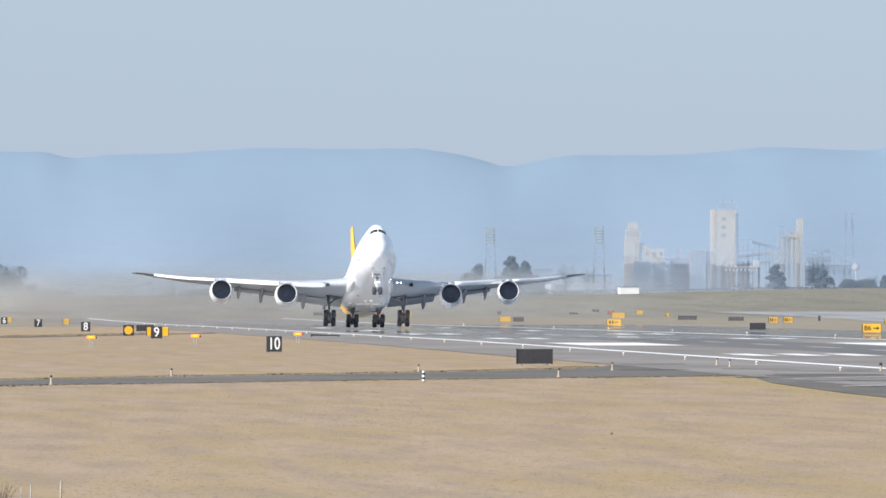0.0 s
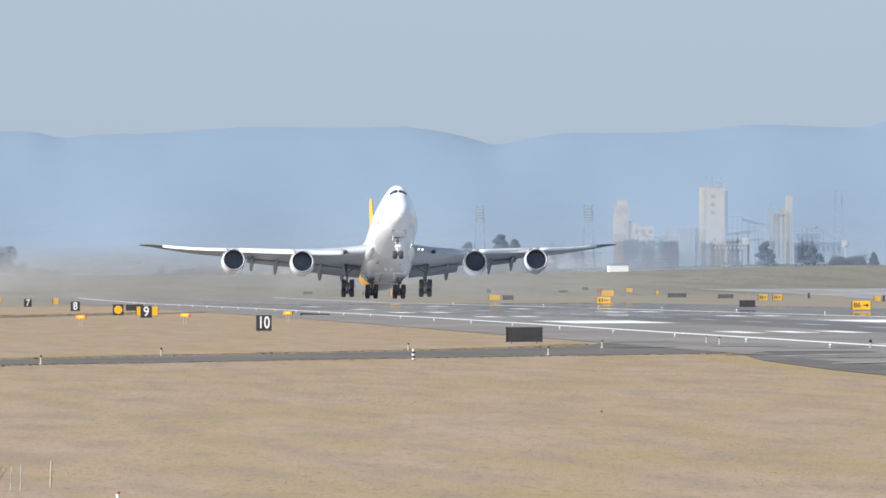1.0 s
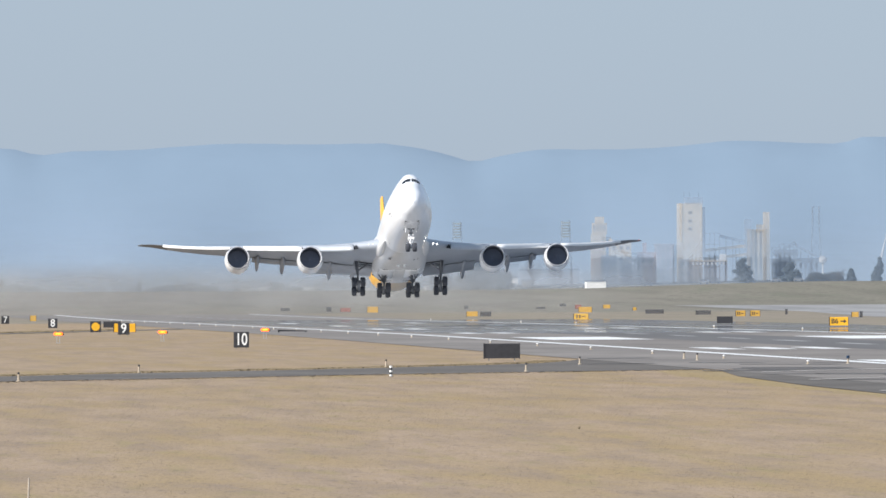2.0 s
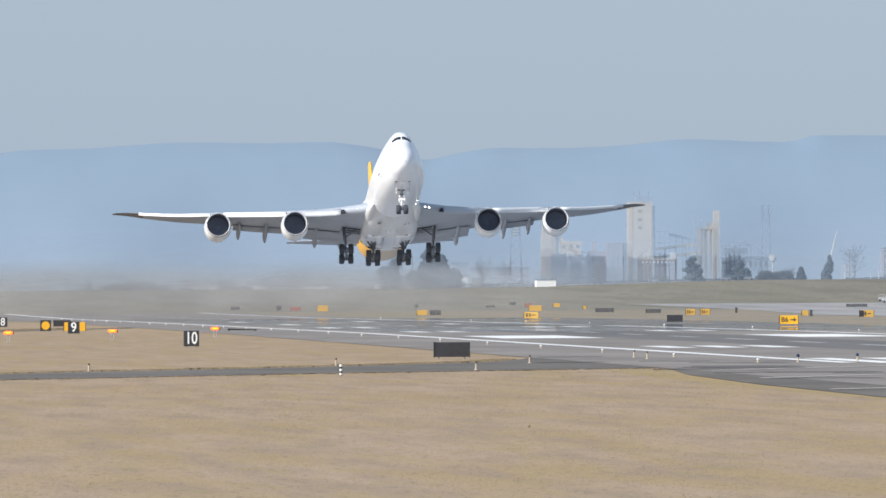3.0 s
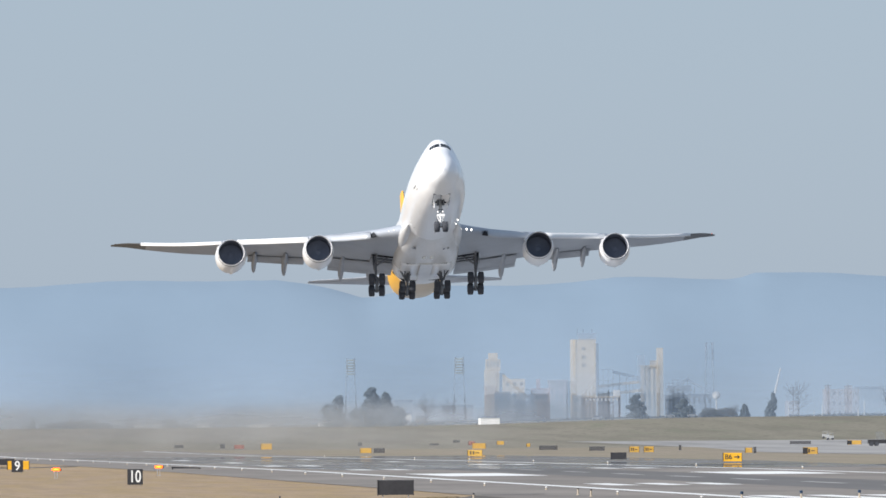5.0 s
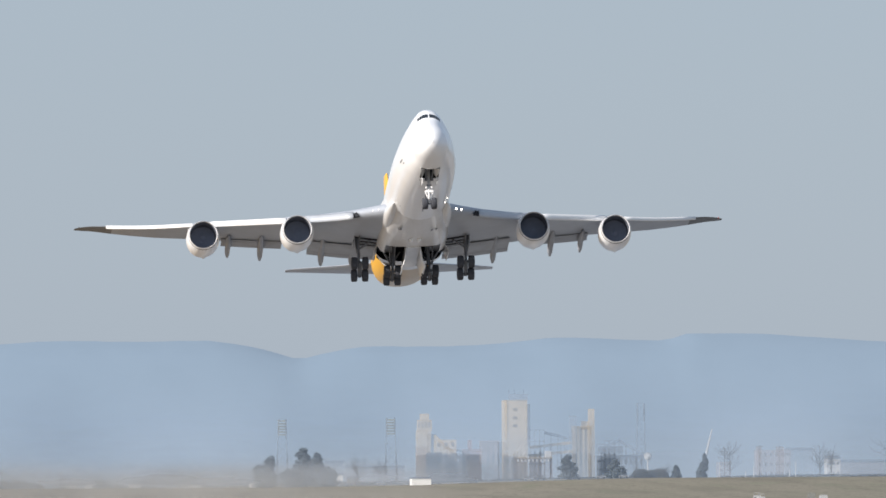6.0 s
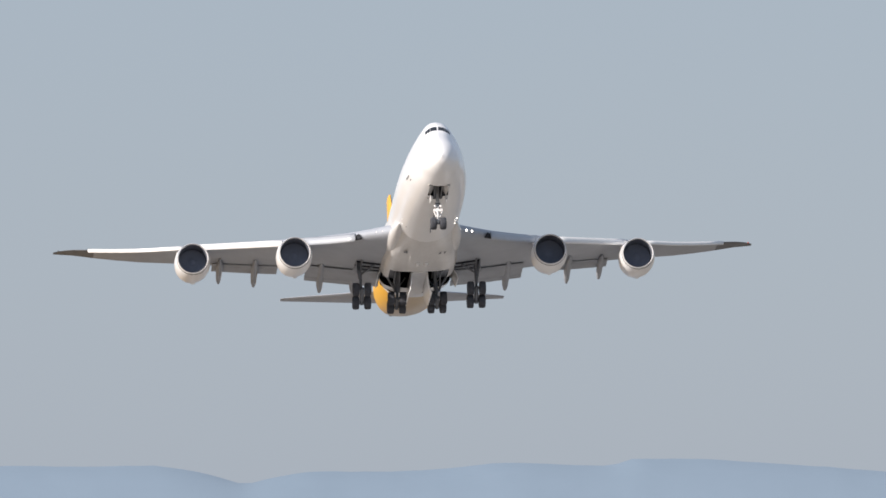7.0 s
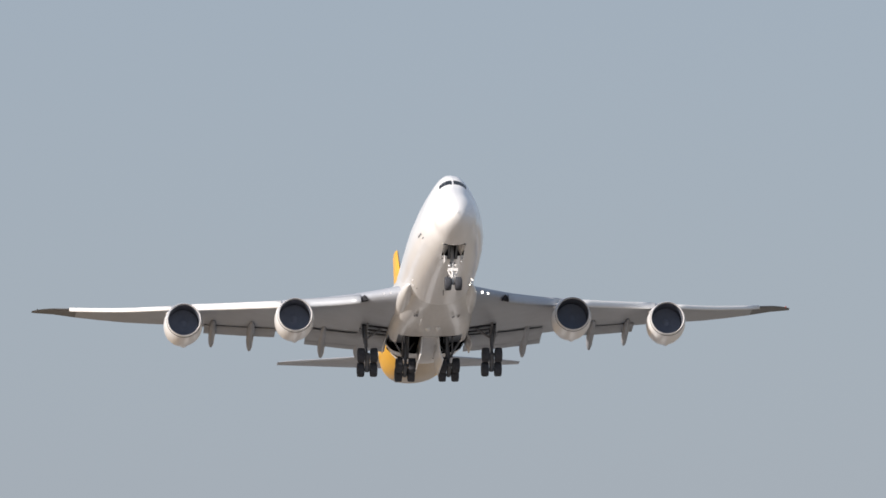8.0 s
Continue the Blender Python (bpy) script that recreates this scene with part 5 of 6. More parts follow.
def silo_bank(u0, u1, top, bottom, y, count, mat, label):
    x0, _, z1 = far(u0, top, y)
    x1, _, z0 = far(u1, bottom, y)
    z0 = min(z0, lie(y, x0)) - 0.3
    s = thing("grain_silos", (0.5 * (x0 + x1), y, z0), label, "grain silo")
    r = (x1 - x0) / count / 2
    for k in range(count):
        part("silo", lathe([(0, r), (z1 - z0, r)], 20, "z", (x0 + r + 2 * r * k - s.location.x, r, 0)), mat, s, smooth=30)
    part("deck", box(x0 - s.location.x - 0.2, x1 - s.location.x + 0.2, -0.2, 2 * r, z1 - z0, z1 - z0 + 0.5), mat, s)
    return s


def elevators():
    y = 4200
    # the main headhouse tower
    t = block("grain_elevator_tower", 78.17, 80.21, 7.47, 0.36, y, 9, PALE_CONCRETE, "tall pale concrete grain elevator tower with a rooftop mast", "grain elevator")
    block("", 78.75, 80.26, 8.00, 7.42, y + 2, 5, HAZED_SHADE_CONCRETE, "", "", parent=t)
    block("", 80.18, 80.45, 7.13, 2.68, y + 3, 5, HAZED_SHADE_CONCRETE, "", "", parent=t)
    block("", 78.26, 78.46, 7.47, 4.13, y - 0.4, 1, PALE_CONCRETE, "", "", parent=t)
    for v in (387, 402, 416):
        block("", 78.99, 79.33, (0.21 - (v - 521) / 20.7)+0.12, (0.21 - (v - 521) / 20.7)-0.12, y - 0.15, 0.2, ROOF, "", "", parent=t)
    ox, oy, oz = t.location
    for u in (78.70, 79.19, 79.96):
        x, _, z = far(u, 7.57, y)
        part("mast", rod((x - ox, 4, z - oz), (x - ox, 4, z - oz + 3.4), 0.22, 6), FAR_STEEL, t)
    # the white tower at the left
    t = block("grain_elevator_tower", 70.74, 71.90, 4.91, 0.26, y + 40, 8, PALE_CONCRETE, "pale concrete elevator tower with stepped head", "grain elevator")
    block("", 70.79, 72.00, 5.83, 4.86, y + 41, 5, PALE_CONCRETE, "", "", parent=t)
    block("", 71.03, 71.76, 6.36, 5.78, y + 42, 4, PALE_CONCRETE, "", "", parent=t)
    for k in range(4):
        block("", 70.83+k*0.29, 70.83+k*0.29+0.13, 5.63, 5.15, y + 40.8, 0.2, HAZED_SHADE_CONCRETE, "", "", parent=t)
    block("", 71.66, 72.34, 4.62, 0.26, y + 44, 6, HAZED_SHADE_CONCRETE, "", "", parent=t)
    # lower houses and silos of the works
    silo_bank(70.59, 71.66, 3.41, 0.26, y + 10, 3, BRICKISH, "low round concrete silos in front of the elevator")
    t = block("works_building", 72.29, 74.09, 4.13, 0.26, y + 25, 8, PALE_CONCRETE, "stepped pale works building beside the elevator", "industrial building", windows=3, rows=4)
    block("", 71.76, 72.82, 3.07, 0.26, y + 20, 6, HAZED_SHADE_CONCRETE, "", "", parent=t)
    block("", 73.31, 74.38, 2.29, 0.26, y + 18, 6, HAZED_SHADE_CONCRETE, "", "", parent=t)
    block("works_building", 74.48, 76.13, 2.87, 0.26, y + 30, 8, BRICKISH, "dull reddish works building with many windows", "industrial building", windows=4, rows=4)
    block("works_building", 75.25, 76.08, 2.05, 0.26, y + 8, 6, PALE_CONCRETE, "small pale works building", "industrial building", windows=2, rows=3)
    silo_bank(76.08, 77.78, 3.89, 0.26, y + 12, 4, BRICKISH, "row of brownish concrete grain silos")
    silo_bank(77.68, 78.56, 3.79, 0.26, y + 14, 2, HAZED_SHADE_CONCRETE, "pair of shaded concrete grain silos")
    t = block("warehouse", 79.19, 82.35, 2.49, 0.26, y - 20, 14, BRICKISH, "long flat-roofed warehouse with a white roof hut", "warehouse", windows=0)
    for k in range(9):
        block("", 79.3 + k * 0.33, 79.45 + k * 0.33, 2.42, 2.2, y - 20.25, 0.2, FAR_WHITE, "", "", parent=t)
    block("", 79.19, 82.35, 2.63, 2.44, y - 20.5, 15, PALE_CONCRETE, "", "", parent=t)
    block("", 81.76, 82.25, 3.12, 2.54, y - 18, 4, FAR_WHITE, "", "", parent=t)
    block("loading_house", 78.26, 79.24, 2.68, 0.26, y - 12, 6, HAZED_SHADE_CONCRETE, "haze-blue loading house between silos and warehouse", "industrial building", windows=2, rows=3)
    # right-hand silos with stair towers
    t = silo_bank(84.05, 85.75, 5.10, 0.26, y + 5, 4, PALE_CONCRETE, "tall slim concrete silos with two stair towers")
    block("", 83.85, 84.44, 6.12, 0.26, y + 4, 4, HAZED_SHADE_CONCRETE, "", "", parent=t)
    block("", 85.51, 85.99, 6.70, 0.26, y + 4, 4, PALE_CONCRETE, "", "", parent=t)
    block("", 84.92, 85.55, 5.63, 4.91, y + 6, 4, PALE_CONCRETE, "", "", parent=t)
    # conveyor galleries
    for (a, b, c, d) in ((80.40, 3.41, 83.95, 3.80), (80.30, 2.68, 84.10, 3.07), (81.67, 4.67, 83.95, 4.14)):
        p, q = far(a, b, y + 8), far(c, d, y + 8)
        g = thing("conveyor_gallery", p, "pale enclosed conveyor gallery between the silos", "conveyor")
        part("gallery", rod((0, 0, 0), (q[0] - p[0], 0, q[2] - p[2]), 0.75, 4), PALE_CONCRETE if b < 4.0 else HAZED_SHADE_CONCRETE, g)
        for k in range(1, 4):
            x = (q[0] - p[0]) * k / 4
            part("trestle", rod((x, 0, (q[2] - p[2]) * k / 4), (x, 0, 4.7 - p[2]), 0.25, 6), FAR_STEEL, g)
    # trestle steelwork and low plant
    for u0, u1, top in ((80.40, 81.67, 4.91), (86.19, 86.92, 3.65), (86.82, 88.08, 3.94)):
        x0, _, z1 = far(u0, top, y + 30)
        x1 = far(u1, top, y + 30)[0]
        s = thing("steel_frame", (x0, y + 30, 4.7), "haze-blue open steelwork of the works", "steelwork")
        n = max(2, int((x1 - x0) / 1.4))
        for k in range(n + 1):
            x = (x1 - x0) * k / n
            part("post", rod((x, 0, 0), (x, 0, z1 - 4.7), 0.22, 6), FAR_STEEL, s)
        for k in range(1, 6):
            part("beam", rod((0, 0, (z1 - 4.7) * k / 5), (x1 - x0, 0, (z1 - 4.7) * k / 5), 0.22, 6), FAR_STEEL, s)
        part("floor", box(0.4, (x1 - x0) * 0.8, 0.2, 3, 0, (z1 - 4.7) * 0.72), HAZED_SHADE_CONCRETE, s)
    block("works_building", 86.14, 90.22, 2.68, 0.26, y + 60, 10, HAZED_SHADE_CONCRETE, "long low haze-blue works building", "industrial building", windows=9, rows=2)
    # sloping gallery, reddish houses and the haze-blue plant behind the silos
    for (a, b, c, d, mat, r) in ((72.2, 4.45, 74.35, 2.5, PALE_CONCRETE, 0.8), (73.0, 3.4, 75.2, 3.0, HAZED_SHADE_CONCRETE, 0.6), (86.3, 3.1, 88.2, 4.05, HAZED_SHADE_CONCRETE, 0.8), (88.0, 4.0, 90.7, 2.5, HAZED_SHADE_CONCRETE, 0.8), (79.0, 2.7, 80.3, 4.3, HAZED_SHADE_CONCRETE, 0.6)):
        p, q = far(a, b, y + 34), far(c, d, y + 34)
        g = thing("conveyor_gallery", p, "sloping enclosed conveyor gallery of the works", "conveyor")
        part("gallery", rod((0, 0, 0), (q[0] - p[0], 0, q[2] - p[2]), r, 4), mat, g)
        for k in (1, 2, 3):
            x = (q[0] - p[0]) * k / 4
            part("trestle", rod((x, 0, (q[2] - p[2]) * k / 4), (x, 0, lie(y, p[0]) - p[2]), 0.25, 6), FAR_STEEL, g)
    t = block("works_building", 74.75, 76.25, 3.3, 0.26, y + 36, 8, DULL_RED, "dull red brick works building", "industrial building")
    block("", 75.1, 75.4, 4.1, 3.2, y + 37, 2, DULL_RED, "", "", parent=t)
    block("works_building", 75.4, 76.2, 2.15, 0.26, y + 2, 6, DULL_RED, "small dull red works house", "industrial building", windows=3, rows=4)
    block("works_building", 71.6, 74.9, 3.0, 0.26, y + 2, 8, HAZED_SHADE_CONCRETE, "low haze-blue works hall", "industrial building")
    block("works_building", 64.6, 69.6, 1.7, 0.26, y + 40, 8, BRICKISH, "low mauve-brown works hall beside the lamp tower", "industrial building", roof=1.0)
    block("works_building", 62.9, 64.4, 2.2, 0.26, y + 50, 8, HAZED_SHADE_CONCRETE, "low hazy building behind the trees", "industrial building", roof=0.8)
    block("works_building", 86.5, 88.4, 3.0, 0.26, y + 44, 8, HAZED_SHADE_CONCRETE, "haze-blue plant building behind the silos", "industrial building", roof=2.0)
    block("works_building", 88.3, 90.3, 2.4, 0.26, y + 42, 8, HAZED_SHADE_CONCRETE, "haze-blue plant building behind the silos", "industrial building", roof=1.4)
    # water sphere
    x, yy, z = far(90.56, 2.59, y - 60)
    w = thing("water_tower", (x, yy, 4.8), "round white water tank on a stem", "water tower")
    r = 1.45
    part("tank", lathe([(z - 4.8 + r * math.sin(a), max(0.05, r * math.cos(a))) for a in np.linspace(-1.5, 1.5, 13)], 20), FAR_WHITE, w, smooth=True)
    part("stem", rod((0, 0, 0), (0, 0, z - 4.8 - r * 0.9), 0.3, 10), FAR_WHITE, w)


elevators()


def lattice_tower(b0, e0, wide, y=4300, decked=True):
    """A steel lattice pylon: four legs drawn together, rings and braces."""
    x, _, top = far(b0, e0, y)
    s = thing("lattice_tower", (x, y, 4.7), "pale hazy steel lattice tower", "pylon", "lattice towers")
    hgt, w = top - 4.7, wide
    foot = [(-w, -w), (w, -w), (w, w), (-w, w)]
    for fx, fy in foot:
        part("leg", rod((fx, fy, 0), (fx * 0.62, fy * 0.62, hgt), 0.3, 5), FAR_STEEL, s)
    for k in range(1, 9):
        t, u = k / 8, (k - 1) / 8
        a, b = w * (1 - 0.38 * t), w * (1 - 0.38 * u)
        part("brace", join(rod((-a, -a, hgt * t), (a, -a, hgt * t), 0.12, 4), rod((-b, -b, hgt * u), (a, -a, hgt * t), 0.1, 4), rod((b, -b, hgt * u), (-a, -a, hgt * t), 0.1, 4)), FAR_STEEL, s)
    for sx in (-1, 1):
        part("head", rod((sx * w * 0.62, 0, hgt * 0.78), (sx * w * 0.62, 0, hgt), 0.42, 6), FAR_STEEL, s)
    for k in range(6 if decked else 0):
        zz = hgt * (0.76 + 0.04 * k)
        part("deck", box(-w * 0.66, w * 0.66, -w * 0.5, w * 0.5, zz, zz + hgt * 0.022), LAMP_RACK, s, "pale yellow-green lamp rack" if k == 0 else "")


lattice_tower(59.14, 5.97, 2.2)
lattice_tower(68.46, 6.02, 2.3)
lattice_tower(89.98, 7.15, 1.9, decked=False)
# a tall leaning white boom
a, b = far(95.18, 1.23, 4250), far(96.11, 4.92, 4250)
boom = thing("crane_boom", (a[0], a[1], lie(a[1], a[0]) + 1.6), "tall pale leaning crane boom", "crane")
part("boom", rod((0, 0, 0), (b[0] - a[0], 0, b[2] - lie(a[1], a[0]) - 1.6), 0.75, 6, 0.2), FAR_WHITE, boom)
part("cab", box(-1.2, 1.2, -1, 1, -1.6, 0.2, 0.1), FAR_STEEL, boom)
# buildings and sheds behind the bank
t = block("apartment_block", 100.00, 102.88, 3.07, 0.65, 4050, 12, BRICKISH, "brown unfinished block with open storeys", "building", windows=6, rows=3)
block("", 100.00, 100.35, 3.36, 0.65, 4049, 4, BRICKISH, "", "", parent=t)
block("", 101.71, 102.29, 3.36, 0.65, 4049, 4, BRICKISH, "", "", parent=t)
block("shed", 102.73, 104.83, 3.07, 0.65, 4070, 14, HAZED_SHADE_CONCRETE, "long haze-blue shed behind the bank", "shed", roof=0.8)
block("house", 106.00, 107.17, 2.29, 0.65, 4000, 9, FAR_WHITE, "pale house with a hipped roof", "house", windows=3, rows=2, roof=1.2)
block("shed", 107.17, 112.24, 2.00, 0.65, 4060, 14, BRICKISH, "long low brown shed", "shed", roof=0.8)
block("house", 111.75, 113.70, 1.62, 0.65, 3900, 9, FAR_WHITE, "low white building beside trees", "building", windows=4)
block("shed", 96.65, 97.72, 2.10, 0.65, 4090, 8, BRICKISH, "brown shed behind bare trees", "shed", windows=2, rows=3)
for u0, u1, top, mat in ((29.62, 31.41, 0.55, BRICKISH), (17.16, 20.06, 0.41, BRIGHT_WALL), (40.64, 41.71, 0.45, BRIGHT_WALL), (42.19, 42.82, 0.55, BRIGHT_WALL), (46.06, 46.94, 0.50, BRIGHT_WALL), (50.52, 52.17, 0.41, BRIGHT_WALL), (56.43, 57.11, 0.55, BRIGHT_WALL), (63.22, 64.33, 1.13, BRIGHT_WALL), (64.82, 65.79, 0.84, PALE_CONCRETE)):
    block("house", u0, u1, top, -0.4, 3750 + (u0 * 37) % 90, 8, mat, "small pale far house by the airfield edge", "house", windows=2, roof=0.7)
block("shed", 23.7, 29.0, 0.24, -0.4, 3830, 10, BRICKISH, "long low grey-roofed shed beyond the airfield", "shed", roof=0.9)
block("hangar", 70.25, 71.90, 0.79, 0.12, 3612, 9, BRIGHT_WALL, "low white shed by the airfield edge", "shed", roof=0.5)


def far_car(u, v, mat, label, long=2.6):
    x, y, z = far(u, v, 3664)
    z = lie(3664, x)
    s = thing("parked_vehicle", (x, y, z), label, "vehicle", "far parked vehicles")
    part("body", box(-long / 2, long / 2, -0.9, 0.9, 0.3, 1.05, 0.12), mat, s)
    part("cabin", box(-long * 0.3, long * 0.28, -0.8, 0.8, 1.05, 1.6, 0.18), ROOF if mat is FAR_WHITE else mat, s)
    for sx in (-1, 1):
        part("wheel", lathe([(-0.95, 0.32), (0.95, 0.32)], 12, "y", (sx * long * 0.32, 0, 0.32)), TYRE, s)


for u, white in (((32.71, 1), (31.65, 0), (64.43, 1), (67.63, 1), (69.67, 1), (72.34, 0), (80.30, 1), (81.33, 0), (84.39, 0), (86.53, 1), (88.47, 1), (75.50, 0))):
    far_car(u, 0.2, FAR_WHITE if white else FAR_STEEL, "small white parked van at the airfield edge" if white else "small dark parked car at the airfield edge", 3.0)


def street_post(b, e, y, mat, name, label, category, r=0.16, arms=0):
    x, _, top = far(b, e, y)
    z0 = lie(y, x)
    s = thing(name, (x, y, z0), label, category, name.replace("_", " ") + "s behind the bank")
    part("post", rod((0, 0, -0.2), (0, 0, top - z0), r, 8, r * 0.7), mat, s)
    for k in range(arms):
        part("crossarm", rod((-1.2, 0, top - z0 - 0.5 - 0.9 * k), (1.2, 0, top - z0 - 0.5 - 0.9 * k), 0.12, 6), mat, s)


for b, e in ((96.76, 2.0), (99.68, 1.69), (102.78, 1.33), (103.3, 2.08), (98.98, 1.24)):
    street_post(b, e, 3930, FAR_WHITE, "lamp_post", "slim pale lamp post behind the airfield bank", "lamp post", 0.22)
for b, e in ((97.18, 3.31), (100.2, 3.5), (101.9, 3.45)):
    street_post(b, e, 3990, TWIG, "utility_pole", "dark wooden utility pole with crossarms", "utility pole", 0.22, 2)


# service truck on the far apron
s = thing("service_truck", (287.7, 2746.0, 0), "dark service truck with a white cab on the apron", "truck")
s.location.z = lie(s.location.y, s.location.x)
part("bed", box(-3.2, 1.6, -1.1, 1.1, 0.6, 1.5, 0.05), SIGN_BLACK, s)
part("cab", box(1.6, 3.4, -1.1, 1.1, 0.6, 2.9, 0.25), FAR_WHITE, s)
part("load", box(-1.2, 0.6, -0.8, 0.8, 1.5, 3.4, 0.2), FAR_STEEL, s)
for x in (-2.4, -1.2, 2.6):
    part("wheel", lathe([(-1.15, 0.5), (1.15, 0.5)], 16, "y", (x, 0, 0.5)), TYRE, s)
for k, (x, y) in enumerate(((307.8, 3079.3), (303.7, 3026.6))):
    s = thing("utility_cart", (x, y, lie(y, x)), "small white utility cart at the foot of the bank", "cart", "white carts")
    part("body", box(-0.9, 0.9, -0.7, 0.7, 0.35, 1.2, 0.1), FAR_WHITE, s)
    part("canopy", box(-0.8, 0.8, -0.65, 0.65, 1.75, 1.85), FAR_WHITE, s)
    for sx in (-1, 1):
        part("post", rod((sx * 0.7, 0, 1.2), (sx * 0.7, 0, 1.75), 0.06), STEEL, s)
        part("wheel", lathe([(-0.75, 0.3), (0.75, 0.3)], 12, "y", (sx * 0.6, 0, 0.3)), TYRE, s)


# ---- trees ----
def crown(rng, lobes, leaf, count):
    """Many small leaf clumps scattered through lobes of (x, z, across, high), denser toward the rim."""
    v, f = [], []
    for k in range(count):
        lx, lz, rx, rz = lobes[int(rng.integers(len(lobes)))]
        d = rng.normal(size=3)
        d /= np.linalg.norm(d)
        r = rng.uniform(0.35, 1.0) ** 0.5
        p = np.array([lx + d[0] * rx * r, d[1] * rx * r, lz + d[2] * rz * r])
        a, b = rng.normal(size=3), rng.normal(size=3)
        a, b = a / np.linalg.norm(a) * leaf * rng.uniform(0.5, 1.2), b / np.linalg.norm(b) * leaf * rng.uniform(0.5, 1.2)
        k0 = len(v)
        v += [tuple(p - a), tuple(p + b), tuple(p + a), tuple(p - b)]
        f.append((k0, k0 + 1, k0 + 2, k0 + 3))
    return v, f


def tree(b, e_top, e_base, wide, y, style, seed, label):
    rng = np.random.default_rng(seed)
    x, _, top = far(b, e_top, y)
    z0 = lie(y, x) - 0.2
    h = top - z0
    w = wide * y / 1000.0
    s = thing("tree", (x, y, z0), label, "tree", "trees behind the airfield")
    part("trunk", rod((0, 0, 0), (rng.uniform(-0.2, 0.2), 0, h * 0.75), 0.03 * h + 0.06, 8, 0.04), TWIG, s)
    if style == "bare":
        limbs = []
        for k in range(34):
            t = rng.uniform(0.15, 0.75)
            ang, out = rng.uniform(0, 6.28), rng.uniform(0.3, 1.0) * w / 2
            base = Vector((0, 0, h * t))
            mid = base + Vector((math.cos(ang) * out * 0.6, math.sin(ang) * out * 0.6, h * 0.16))
            tip = mid + Vector((math.cos(ang) * out * 0.4, math.sin(ang) * out * 0.4, h * rng.uniform(0.08, 0.24)))
            limbs += [rod(base, mid, 0.09, 4, 0.06), rod(mid, tip, 0.06, 4, 0.02)]
            for q in range(5):
                d = Vector(rng.normal(size=3)) * 0.6
                limbs.append(rod(mid.lerp(tip, q / 5), mid.lerp(tip, q / 5) + d + Vector((0, 0, 0.5)), 0.035, 3, 0.02))
        tagged(part("branchwork", join(*limbs), TWIG, s), kind="stuff")
        tagged(part("fine_growth", crown(rng, [(0, h * 0.62, w * 0.42, h * 0.36)], 0.16, 420), TWIG, s), kind="stuff")
        return
    limbs = []
    for k in range(7):
        t, ang = rng.uniform(0.25, 0.7), rng.uniform(0, 6.28)
        limbs.append(rod((0, 0, h * t), (math.cos(ang) * w * 0.35, math.sin(ang) * w * 0.35, h * (t + 0.15)), 0.1, 5, 0.03))
    tagged(part("branchwork", join(*limbs), TWIG, s), kind="stuff")
    if style == "cone":
        lobes = [(rng.uniform(-0.08, 0.08) * w, h * t, w * 0.5 * (1.1 - 0.85 * t), h * 0.12) for t in np.linspace(0.1, 0.93, 10)]
    elif style == "pine":
        lobes = [(rng.uniform(-0.26, 0.26) * w * (1.15 - t), h * t, w * 0.36 * (1.12 - 0.8 * t) * rng.uniform(0.75, 1.1), h * rng.uniform(0.07, 0.12)) for t in np.linspace(0.12, 0.93, 16)]
    elif style == "lean":
        lobes = [(w * 0.35 * (t - 0.3) + rng.uniform(-0.1, 0.1) * w, h * t, w * 0.33 * (1.2 - t), h * 0.15) for t in np.linspace(0.1, 0.92, 8)]
    else:
        lobes = [(rng.uniform(-0.3, 0.3) * w, h * rng.uniform(0.3, 0.82), w * rng.uniform(0.17, 0.3), h * rng.uniform(0.13, 0.22)) for k in range(10)] + [(0, h * 0.48, w * 0.4, h * 0.36), (-w * 0.24, h * 0.2, w * 0.24, h * 0.2), (w * 0.24, h * 0.2, w * 0.24, h * 0.2), (0, h * 0.14, w * 0.3, h * 0.14)]
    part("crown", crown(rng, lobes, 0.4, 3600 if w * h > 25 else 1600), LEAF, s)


DARK_TREE = "dark hazy green tree behind the airfield bank"
for k, (b, e, w, style) in enumerate(((58.13, 2.78, 2.42, "pine"), (60.84, 3.50, 2.90, "pine"), (62.05, 2.97, 2.80, "pine"), (60.21, 2.20, 2.42, "round"), (57.59, 2.10, 1.93, "round"), (63.02, 2.10, 1.93, "round"), (83.6, 2.68, 2.3, "pine"), (87.75, 2.32, 2.2, "pine"), (93.00, 1.76, 0.97, "cone"), (95.28, 2.68, 1.30, "lean"), (97.62, 3.50, 2.90, "bare"), (65.55, 2.68, 2.42, "bare"), (67.49, 2.29, 1.93, "bare"), (105.41, 3.55, 2.42, "bare"), (106.39, 3.07, 1.93, "bare"), (18.03, 3.16, 3.00, "round"), (19.82, 1.23, 1.26, "round"), (111.75, 4.13, 4.35, "bare"), (112.48, 2.78, 2.42, "round"), (57.79, 2.29, 1.45, "round"), (83.90, 1.23, 0.97, "round"), (92.02, 1.62, 1.16, "bare"))):
    tree(b, e, 0.2, w, 3700.0 + (k * 23) % 60, style, 40 + k, "bare grey-brown tree behind the airfield bank" if style == "bare" else DARK_TREE)


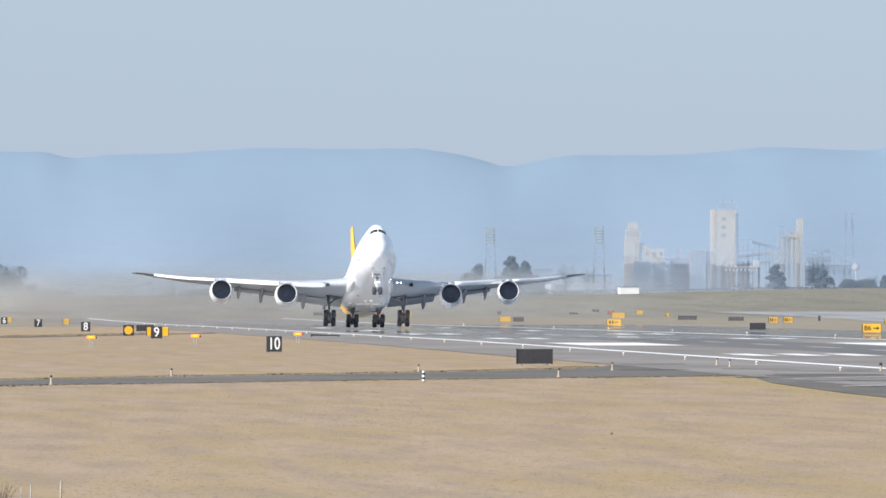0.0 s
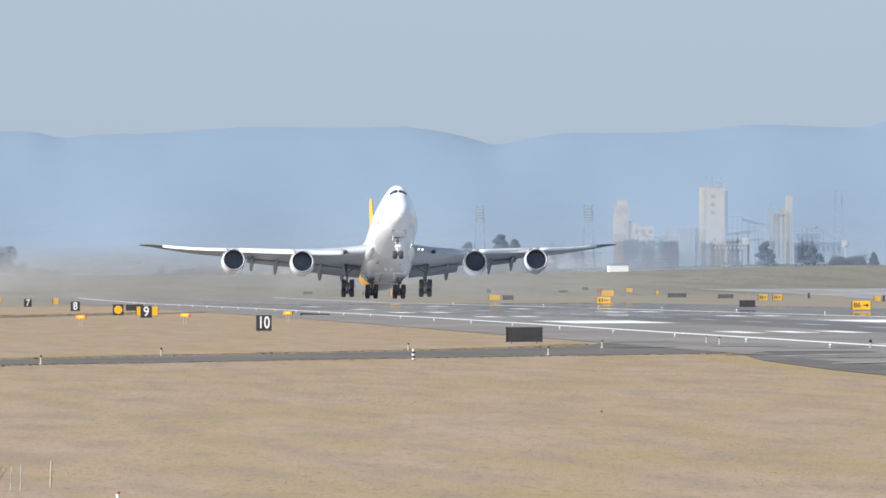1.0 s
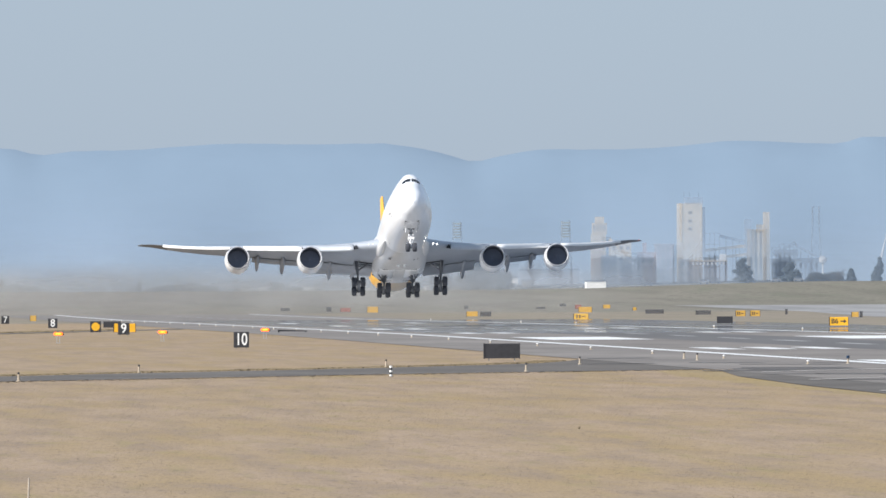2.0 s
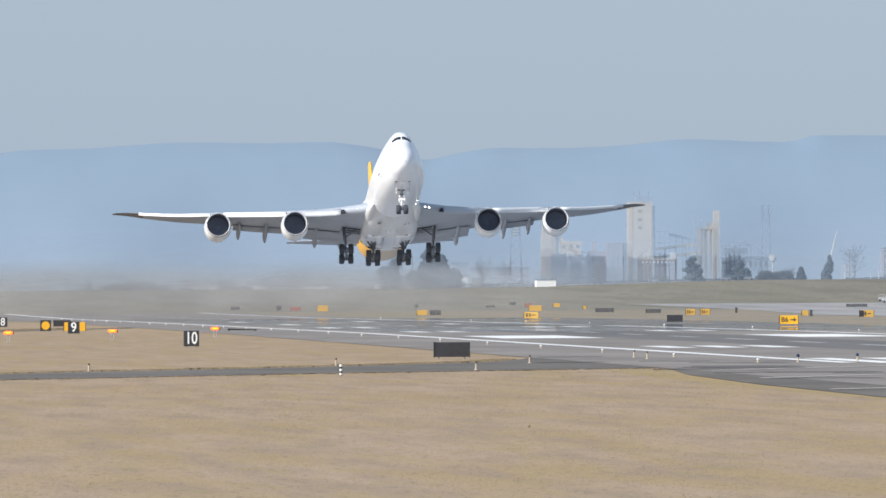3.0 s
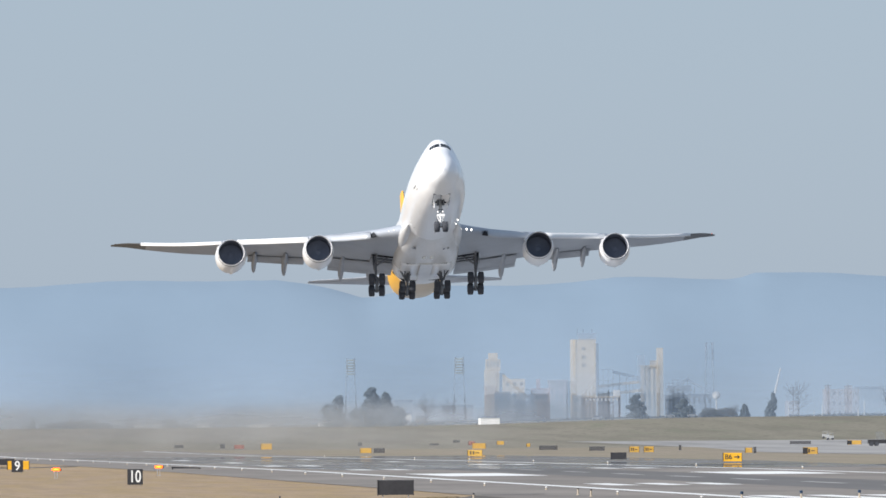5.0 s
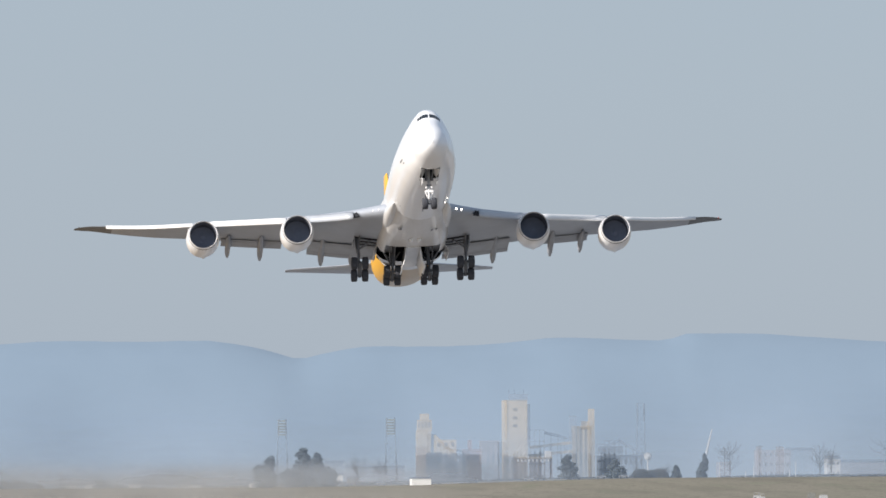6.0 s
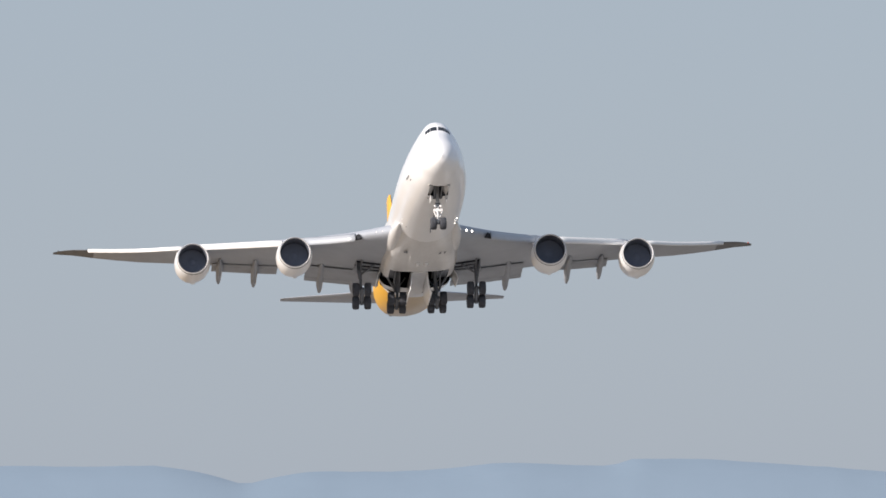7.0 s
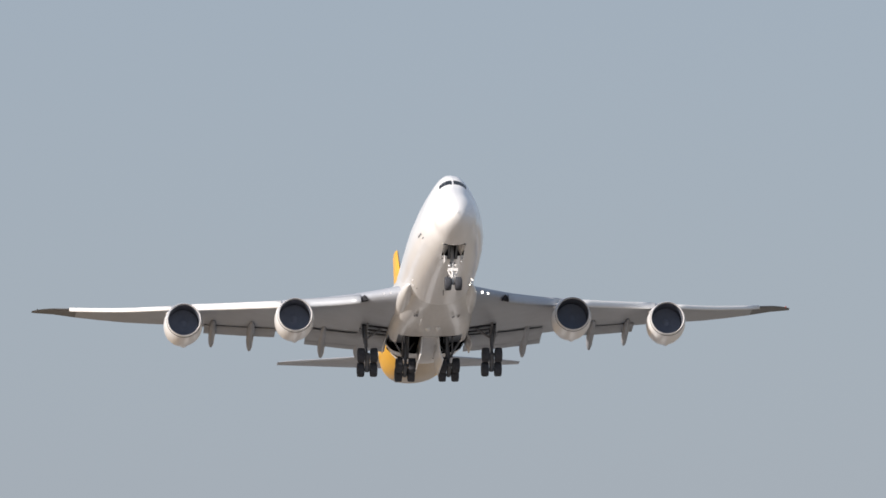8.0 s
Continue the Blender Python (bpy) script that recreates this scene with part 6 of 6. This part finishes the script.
def scrub_line(name, b0, b1, e, y, count, seed, label):
    rng = np.random.default_rng(seed)
    x0, x1 = b0 * y / 1000, b1 * y / 1000
    v, f = [], []
    for k in range(count):
        x = rng.uniform(x0, x1)
        swell = 0.5 + 0.55 * noise.noise(Vector((x * 0.13, seed, 0))) + 0.3 * noise.noise(Vector((x * 0.5, seed, 3)))
        swell -= 1.1 * max(0.0, 1 - min(x - x0, x1 - x) / (0.22 * (x1 - x0))) ** 2      # the ends round off
        z = lie(y, x) + rng.uniform(0, 1) ** 1.3 * max(0.3, EYE + e * y / 1000 - lie(y, x)) * max(0.15, 0.6 + 0.8 * swell)
        p = np.array([x, y + rng.uniform(-3, 3), z])
        a, b = rng.normal(size=3), rng.normal(size=3)
        a, b = a / np.linalg.norm(a) * 0.4, b / np.linalg.norm(b) * 0.4
        k0 = len(v)
        v += [tuple(p - a), tuple(p + b), tuple(p + a), tuple(p - b)]
        f.append((k0, k0 + 1, k0 + 2, k0 + 3))
    tagged(part(name, (v, f), SCRUB), label, "bushes", kind="stuff")


for k, (b0, b1, e, n) in enumerate(((14.27, 16.9, 0.7, 700), (20.3, 23.4, 0.62, 800), (32.5, 38.7, 0.62, 2600), (34.6, 37.4, 0.85, 900), (39.95, 40.5, 1.05, 260), (42.9, 44.4, 0.85, 600), (44.4, 45.9, 0.4, 300), (46.95, 47.5, 0.7, 200), (31.6, 32.1, 0.95, 220), (52.3, 52.9, 0.5, 160))):
    scrub_line("hedge", b0, b1, e, 3860 + 6 * k, n, 60 + k, "hazy clump of bushes and low trees beyond the airfield")
scrub_line("hedge", 62.63, 70.88, 0.50, 3860, 2200, 6, "hazy line of bushes beyond the airfield")
scrub_line("hedge", 71.85, 92.75, 0.55, 3850, 4200, 7, "hazy line of bushes below the works")
scrub_line("hedge", 89.06, 92.36, 1.52, 3780, 2600, 8, "dull thicket below the water tank")
scrub_line("hedge", 96.65, 121.50, 0.94, 3990, 5200, 9, "hazy line of bushes behind the bank")


# ---- grass ----
def blades(name, y0, y1, left, right, per_m2, tall, wide, seed, label, mat=BLADES):
    """Upright dry tufts: each a few leaning blades, clumped and of uneven height."""
    rng = np.random.default_rng(seed)
    ys = np.linspace(y0, y1, 200)
    area = np.trapezoid([right(y) - left(y) for y in ys], ys) if hasattr(np, "trapezoid") else np.trapz([right(y) - left(y) for y in ys], ys)
    n = int(area * per_m2)
    y = rng.uniform(y0, y1, n * 2)
    lo, hi = np.interp(y, ys, [left(q) for q in ys]), np.interp(y, ys, [right(q) for q in ys])
    span = (hi - lo).max()
    x = lo + rng.uniform(0, 1, n * 2) * span
    keep = x < hi
    x, y = x[keep][:n], y[keep][:n]
    n = len(x)
    clump = 0.55 + 0.45 * np.sin(x * 0.9 + np.sin(y * 0.21) * 2) * np.sin(y * 0.13 + x * 0.35)
    h = tall * rng.uniform(0.4, 1.1, n) * (0.6 + 0.6 * clump)
    w = wide * rng.uniform(0.5, 1.3, n)
    ang = rng.uniform(-1.15, 0.25, n)
    lx, ly = rng.normal(0, 0.45, n) * h, rng.normal(0, 0.45, n) * h
    base = np.interp(y, LIE_Y, LIE_Z) + 0.03
    dx, dy = np.cos(ang) * w / 2, np.sin(ang) * w / 2
    co = np.stack([np.stack([x - dx, y - dy, base], 1), np.stack([x + dx, y + dy, base], 1), np.stack([x + lx + dx * 0.3, y + ly, base + h], 1), np.stack([x + lx - dx * 0.5, y + ly, base + h * 0.9], 1)], 1).reshape(-1, 3)
    me = bpy.data.meshes.new(name)
    me.vertices.add(n * 4)
    me.vertices.foreach_set("co", co.astype(np.float32).ravel())
    me.loops.add(n * 4)
    me.loops.foreach_set("vertex_index", np.arange(n * 4, dtype=np.int32))
    me.polygons.add(n)
    me.polygons.foreach_set("loop_start", np.arange(0, n * 4, 4, dtype=np.int32))
    me.update(calc_edges=True)
    me.validate()
    me.materials.append(mat)
    tagged(new(name, me), label, "grass", kind="stuff")


near_right = line((46.8, 0), (46.8, 470), (47.6, 540), (49.4, 603), (51.5, 640), (52.3, 654))
blades("grass", 205, 400, lambda y: 0.012 * y, lambda y: min(0.104 * y, near_right(y)), 6, 0.007, 0.035, 21, "dry tan grass of the airfield")
blades("grass", 400, 586, lambda y: 0.012 * y, lambda y: min(0.104 * y, near_right(y)), 4, 0.008, 0.05, 22, "dry tan grass of the airfield")
blades("grass", 586, 654, lambda y: float(np.interp(y, (586, 629, 654), (10.0, 33.6, 52.4))), near_right, 3, 0.01, 0.06, 23, "dry tan grass of the airfield")
blades("grass", 640, 1250, lambda y: 0.0145 * y, lambda y: float(np.interp(y, (622, 666, 700, 739, 757, 898, 1000, 1260), (10.9, 27.3, 38.2, 49.6, 52.6, 53.6, 52.9, 52.9))), 2, 0.009, 0.06, 24, "dry tan grass between taxiway and runway")
blades("grass", 560, 652, lambda y: CROSS_NEAR(y) + 0.0, lambda y: CROSS_NEAR(y) + 5.0, 4, 0.02, 0.16, 28, "dry tan grass along the taxiway's edge")
blades("weeds", 623, 739, lambda y: CROSS_FAR(y) - 1.6, lambda y: CROSS_FAR(y) + 0.1, 30, 0.08, 0.12, 25, "darker rank weeds along the taxiway's edge", WEED)
blades("weeds", 1290, 1440, line((18.5, 1290), (42.0, 1440)), line((20.5, 1290), (44, 1440)), 8, 0.16, 0.2, 26, "darker rank weeds along the far taxiway", WEED)


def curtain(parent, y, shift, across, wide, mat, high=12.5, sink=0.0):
    """One thin waving see-through sheet that stands for haze; across: the middle, wide: half the width, for each metre
    away.
    """
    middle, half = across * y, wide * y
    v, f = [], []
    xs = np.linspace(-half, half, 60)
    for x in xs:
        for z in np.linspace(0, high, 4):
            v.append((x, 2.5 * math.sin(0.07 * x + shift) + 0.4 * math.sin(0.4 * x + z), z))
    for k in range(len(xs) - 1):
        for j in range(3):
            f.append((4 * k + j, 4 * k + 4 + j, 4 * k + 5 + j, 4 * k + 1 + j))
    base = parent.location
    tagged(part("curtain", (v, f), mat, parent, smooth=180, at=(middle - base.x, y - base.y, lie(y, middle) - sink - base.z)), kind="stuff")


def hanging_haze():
    cloud = thing("dust_cloud", (0, 1832, lie(1832)), "thin brownish-grey sheets standing for dust haze over the plain", "dust", kind="stuff")
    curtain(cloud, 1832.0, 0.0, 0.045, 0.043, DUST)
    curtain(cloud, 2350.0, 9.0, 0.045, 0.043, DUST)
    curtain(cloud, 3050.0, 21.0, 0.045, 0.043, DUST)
    air = thing("town_haze", (0, 3640, lie(3640)), "thin blue sheets standing for haze before the town", "haze", kind="stuff")
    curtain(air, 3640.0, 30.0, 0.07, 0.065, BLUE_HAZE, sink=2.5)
    curtain(air, 3655.0, 33.0, 0.07, 0.07, FAR_HAZE_SHEET, high=45.0, sink=3.0)


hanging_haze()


# ---- what moves ----
FLIGHT = (  # seconds, x, y, z, nose-up, heading, bank
    (0.0, 84.29, 1739.6, 1.07, 8.30, 0.42, 0.18),
    (0.5, 84.31, 1696.0, 1.64, 8.87, 0.36, 0.16),
    (1.0, 84.38, 1652.5, 2.39, 9.59, 0.32, 0.14),
    (1.5, 84.49, 1608.7, 3.50, 10.08, 0.26, -0.02),
    (3.0, 85.01, 1476.7, 8.84, 10.96, 0.09, -0.73),
    (3.5, 85.05, 1432.4, 11.38, 11.06, 0.06, -0.70),
    (4.0, 85.02, 1388.0, 14.11, 11.28, -0.05, -0.85),
    (4.5, 85.07, 1343.6, 16.99, 11.75, -0.10, -0.61),
    (5.0, 85.19, 1299.0, 20.07, 12.14, -0.14, -0.66),
    (6.5, 84.87, 1164.4, 30.53, 12.53, -0.31, -0.61),
    (7.0, 84.60, 1119.4, 34.51, 12.33, -0.36, -0.54),
    (7.5, 84.22, 1074.4, 38.58, 12.00, -0.41, -0.31),
    (8.0, 83.76, 1029.3, 42.75, 11.40, -0.41, -0.08),
)


def motions():
    walk(GEAR["nose"], [(t, pose(0, -30.05, 3.45, a, 0, 0)) for t, a in ((0, 0), (7.0, 0), (7.4, -2), (8, -8))])
    walk(jet, [(t, pose(x, y, z, -up, bank, head)) for t, x, y, z, up, head, bank in FLIGHT])
    for (kind, side), d in DOORS.items():
        x, y, z = d.location
        if kind == "nose":
            rows = [(0, 0), (4.6, 0), (5.0, 35), (5.3, 52), (5.9, 70), (8, 72)]
            walk(d, [(t, pose(x, y, z, 0, side * a, 0)) for t, a in rows])
        elif kind == "body":
            rows = [(0, 0), (5.0, 0), (5.4, 25), (6.0, 84), (8, 87)]
            walk(d, [(t, pose(x, y, z, 0, side * a, 0)) for t, a in rows])
        else:
            rows = [(0, 0), (5.0, 0), (5.4, 20), (6.0, 62), (8, 64)]
            walk(d, [(t, pose(x, y, z, 0, -side * a, 0)) for t, a in rows])


motions()
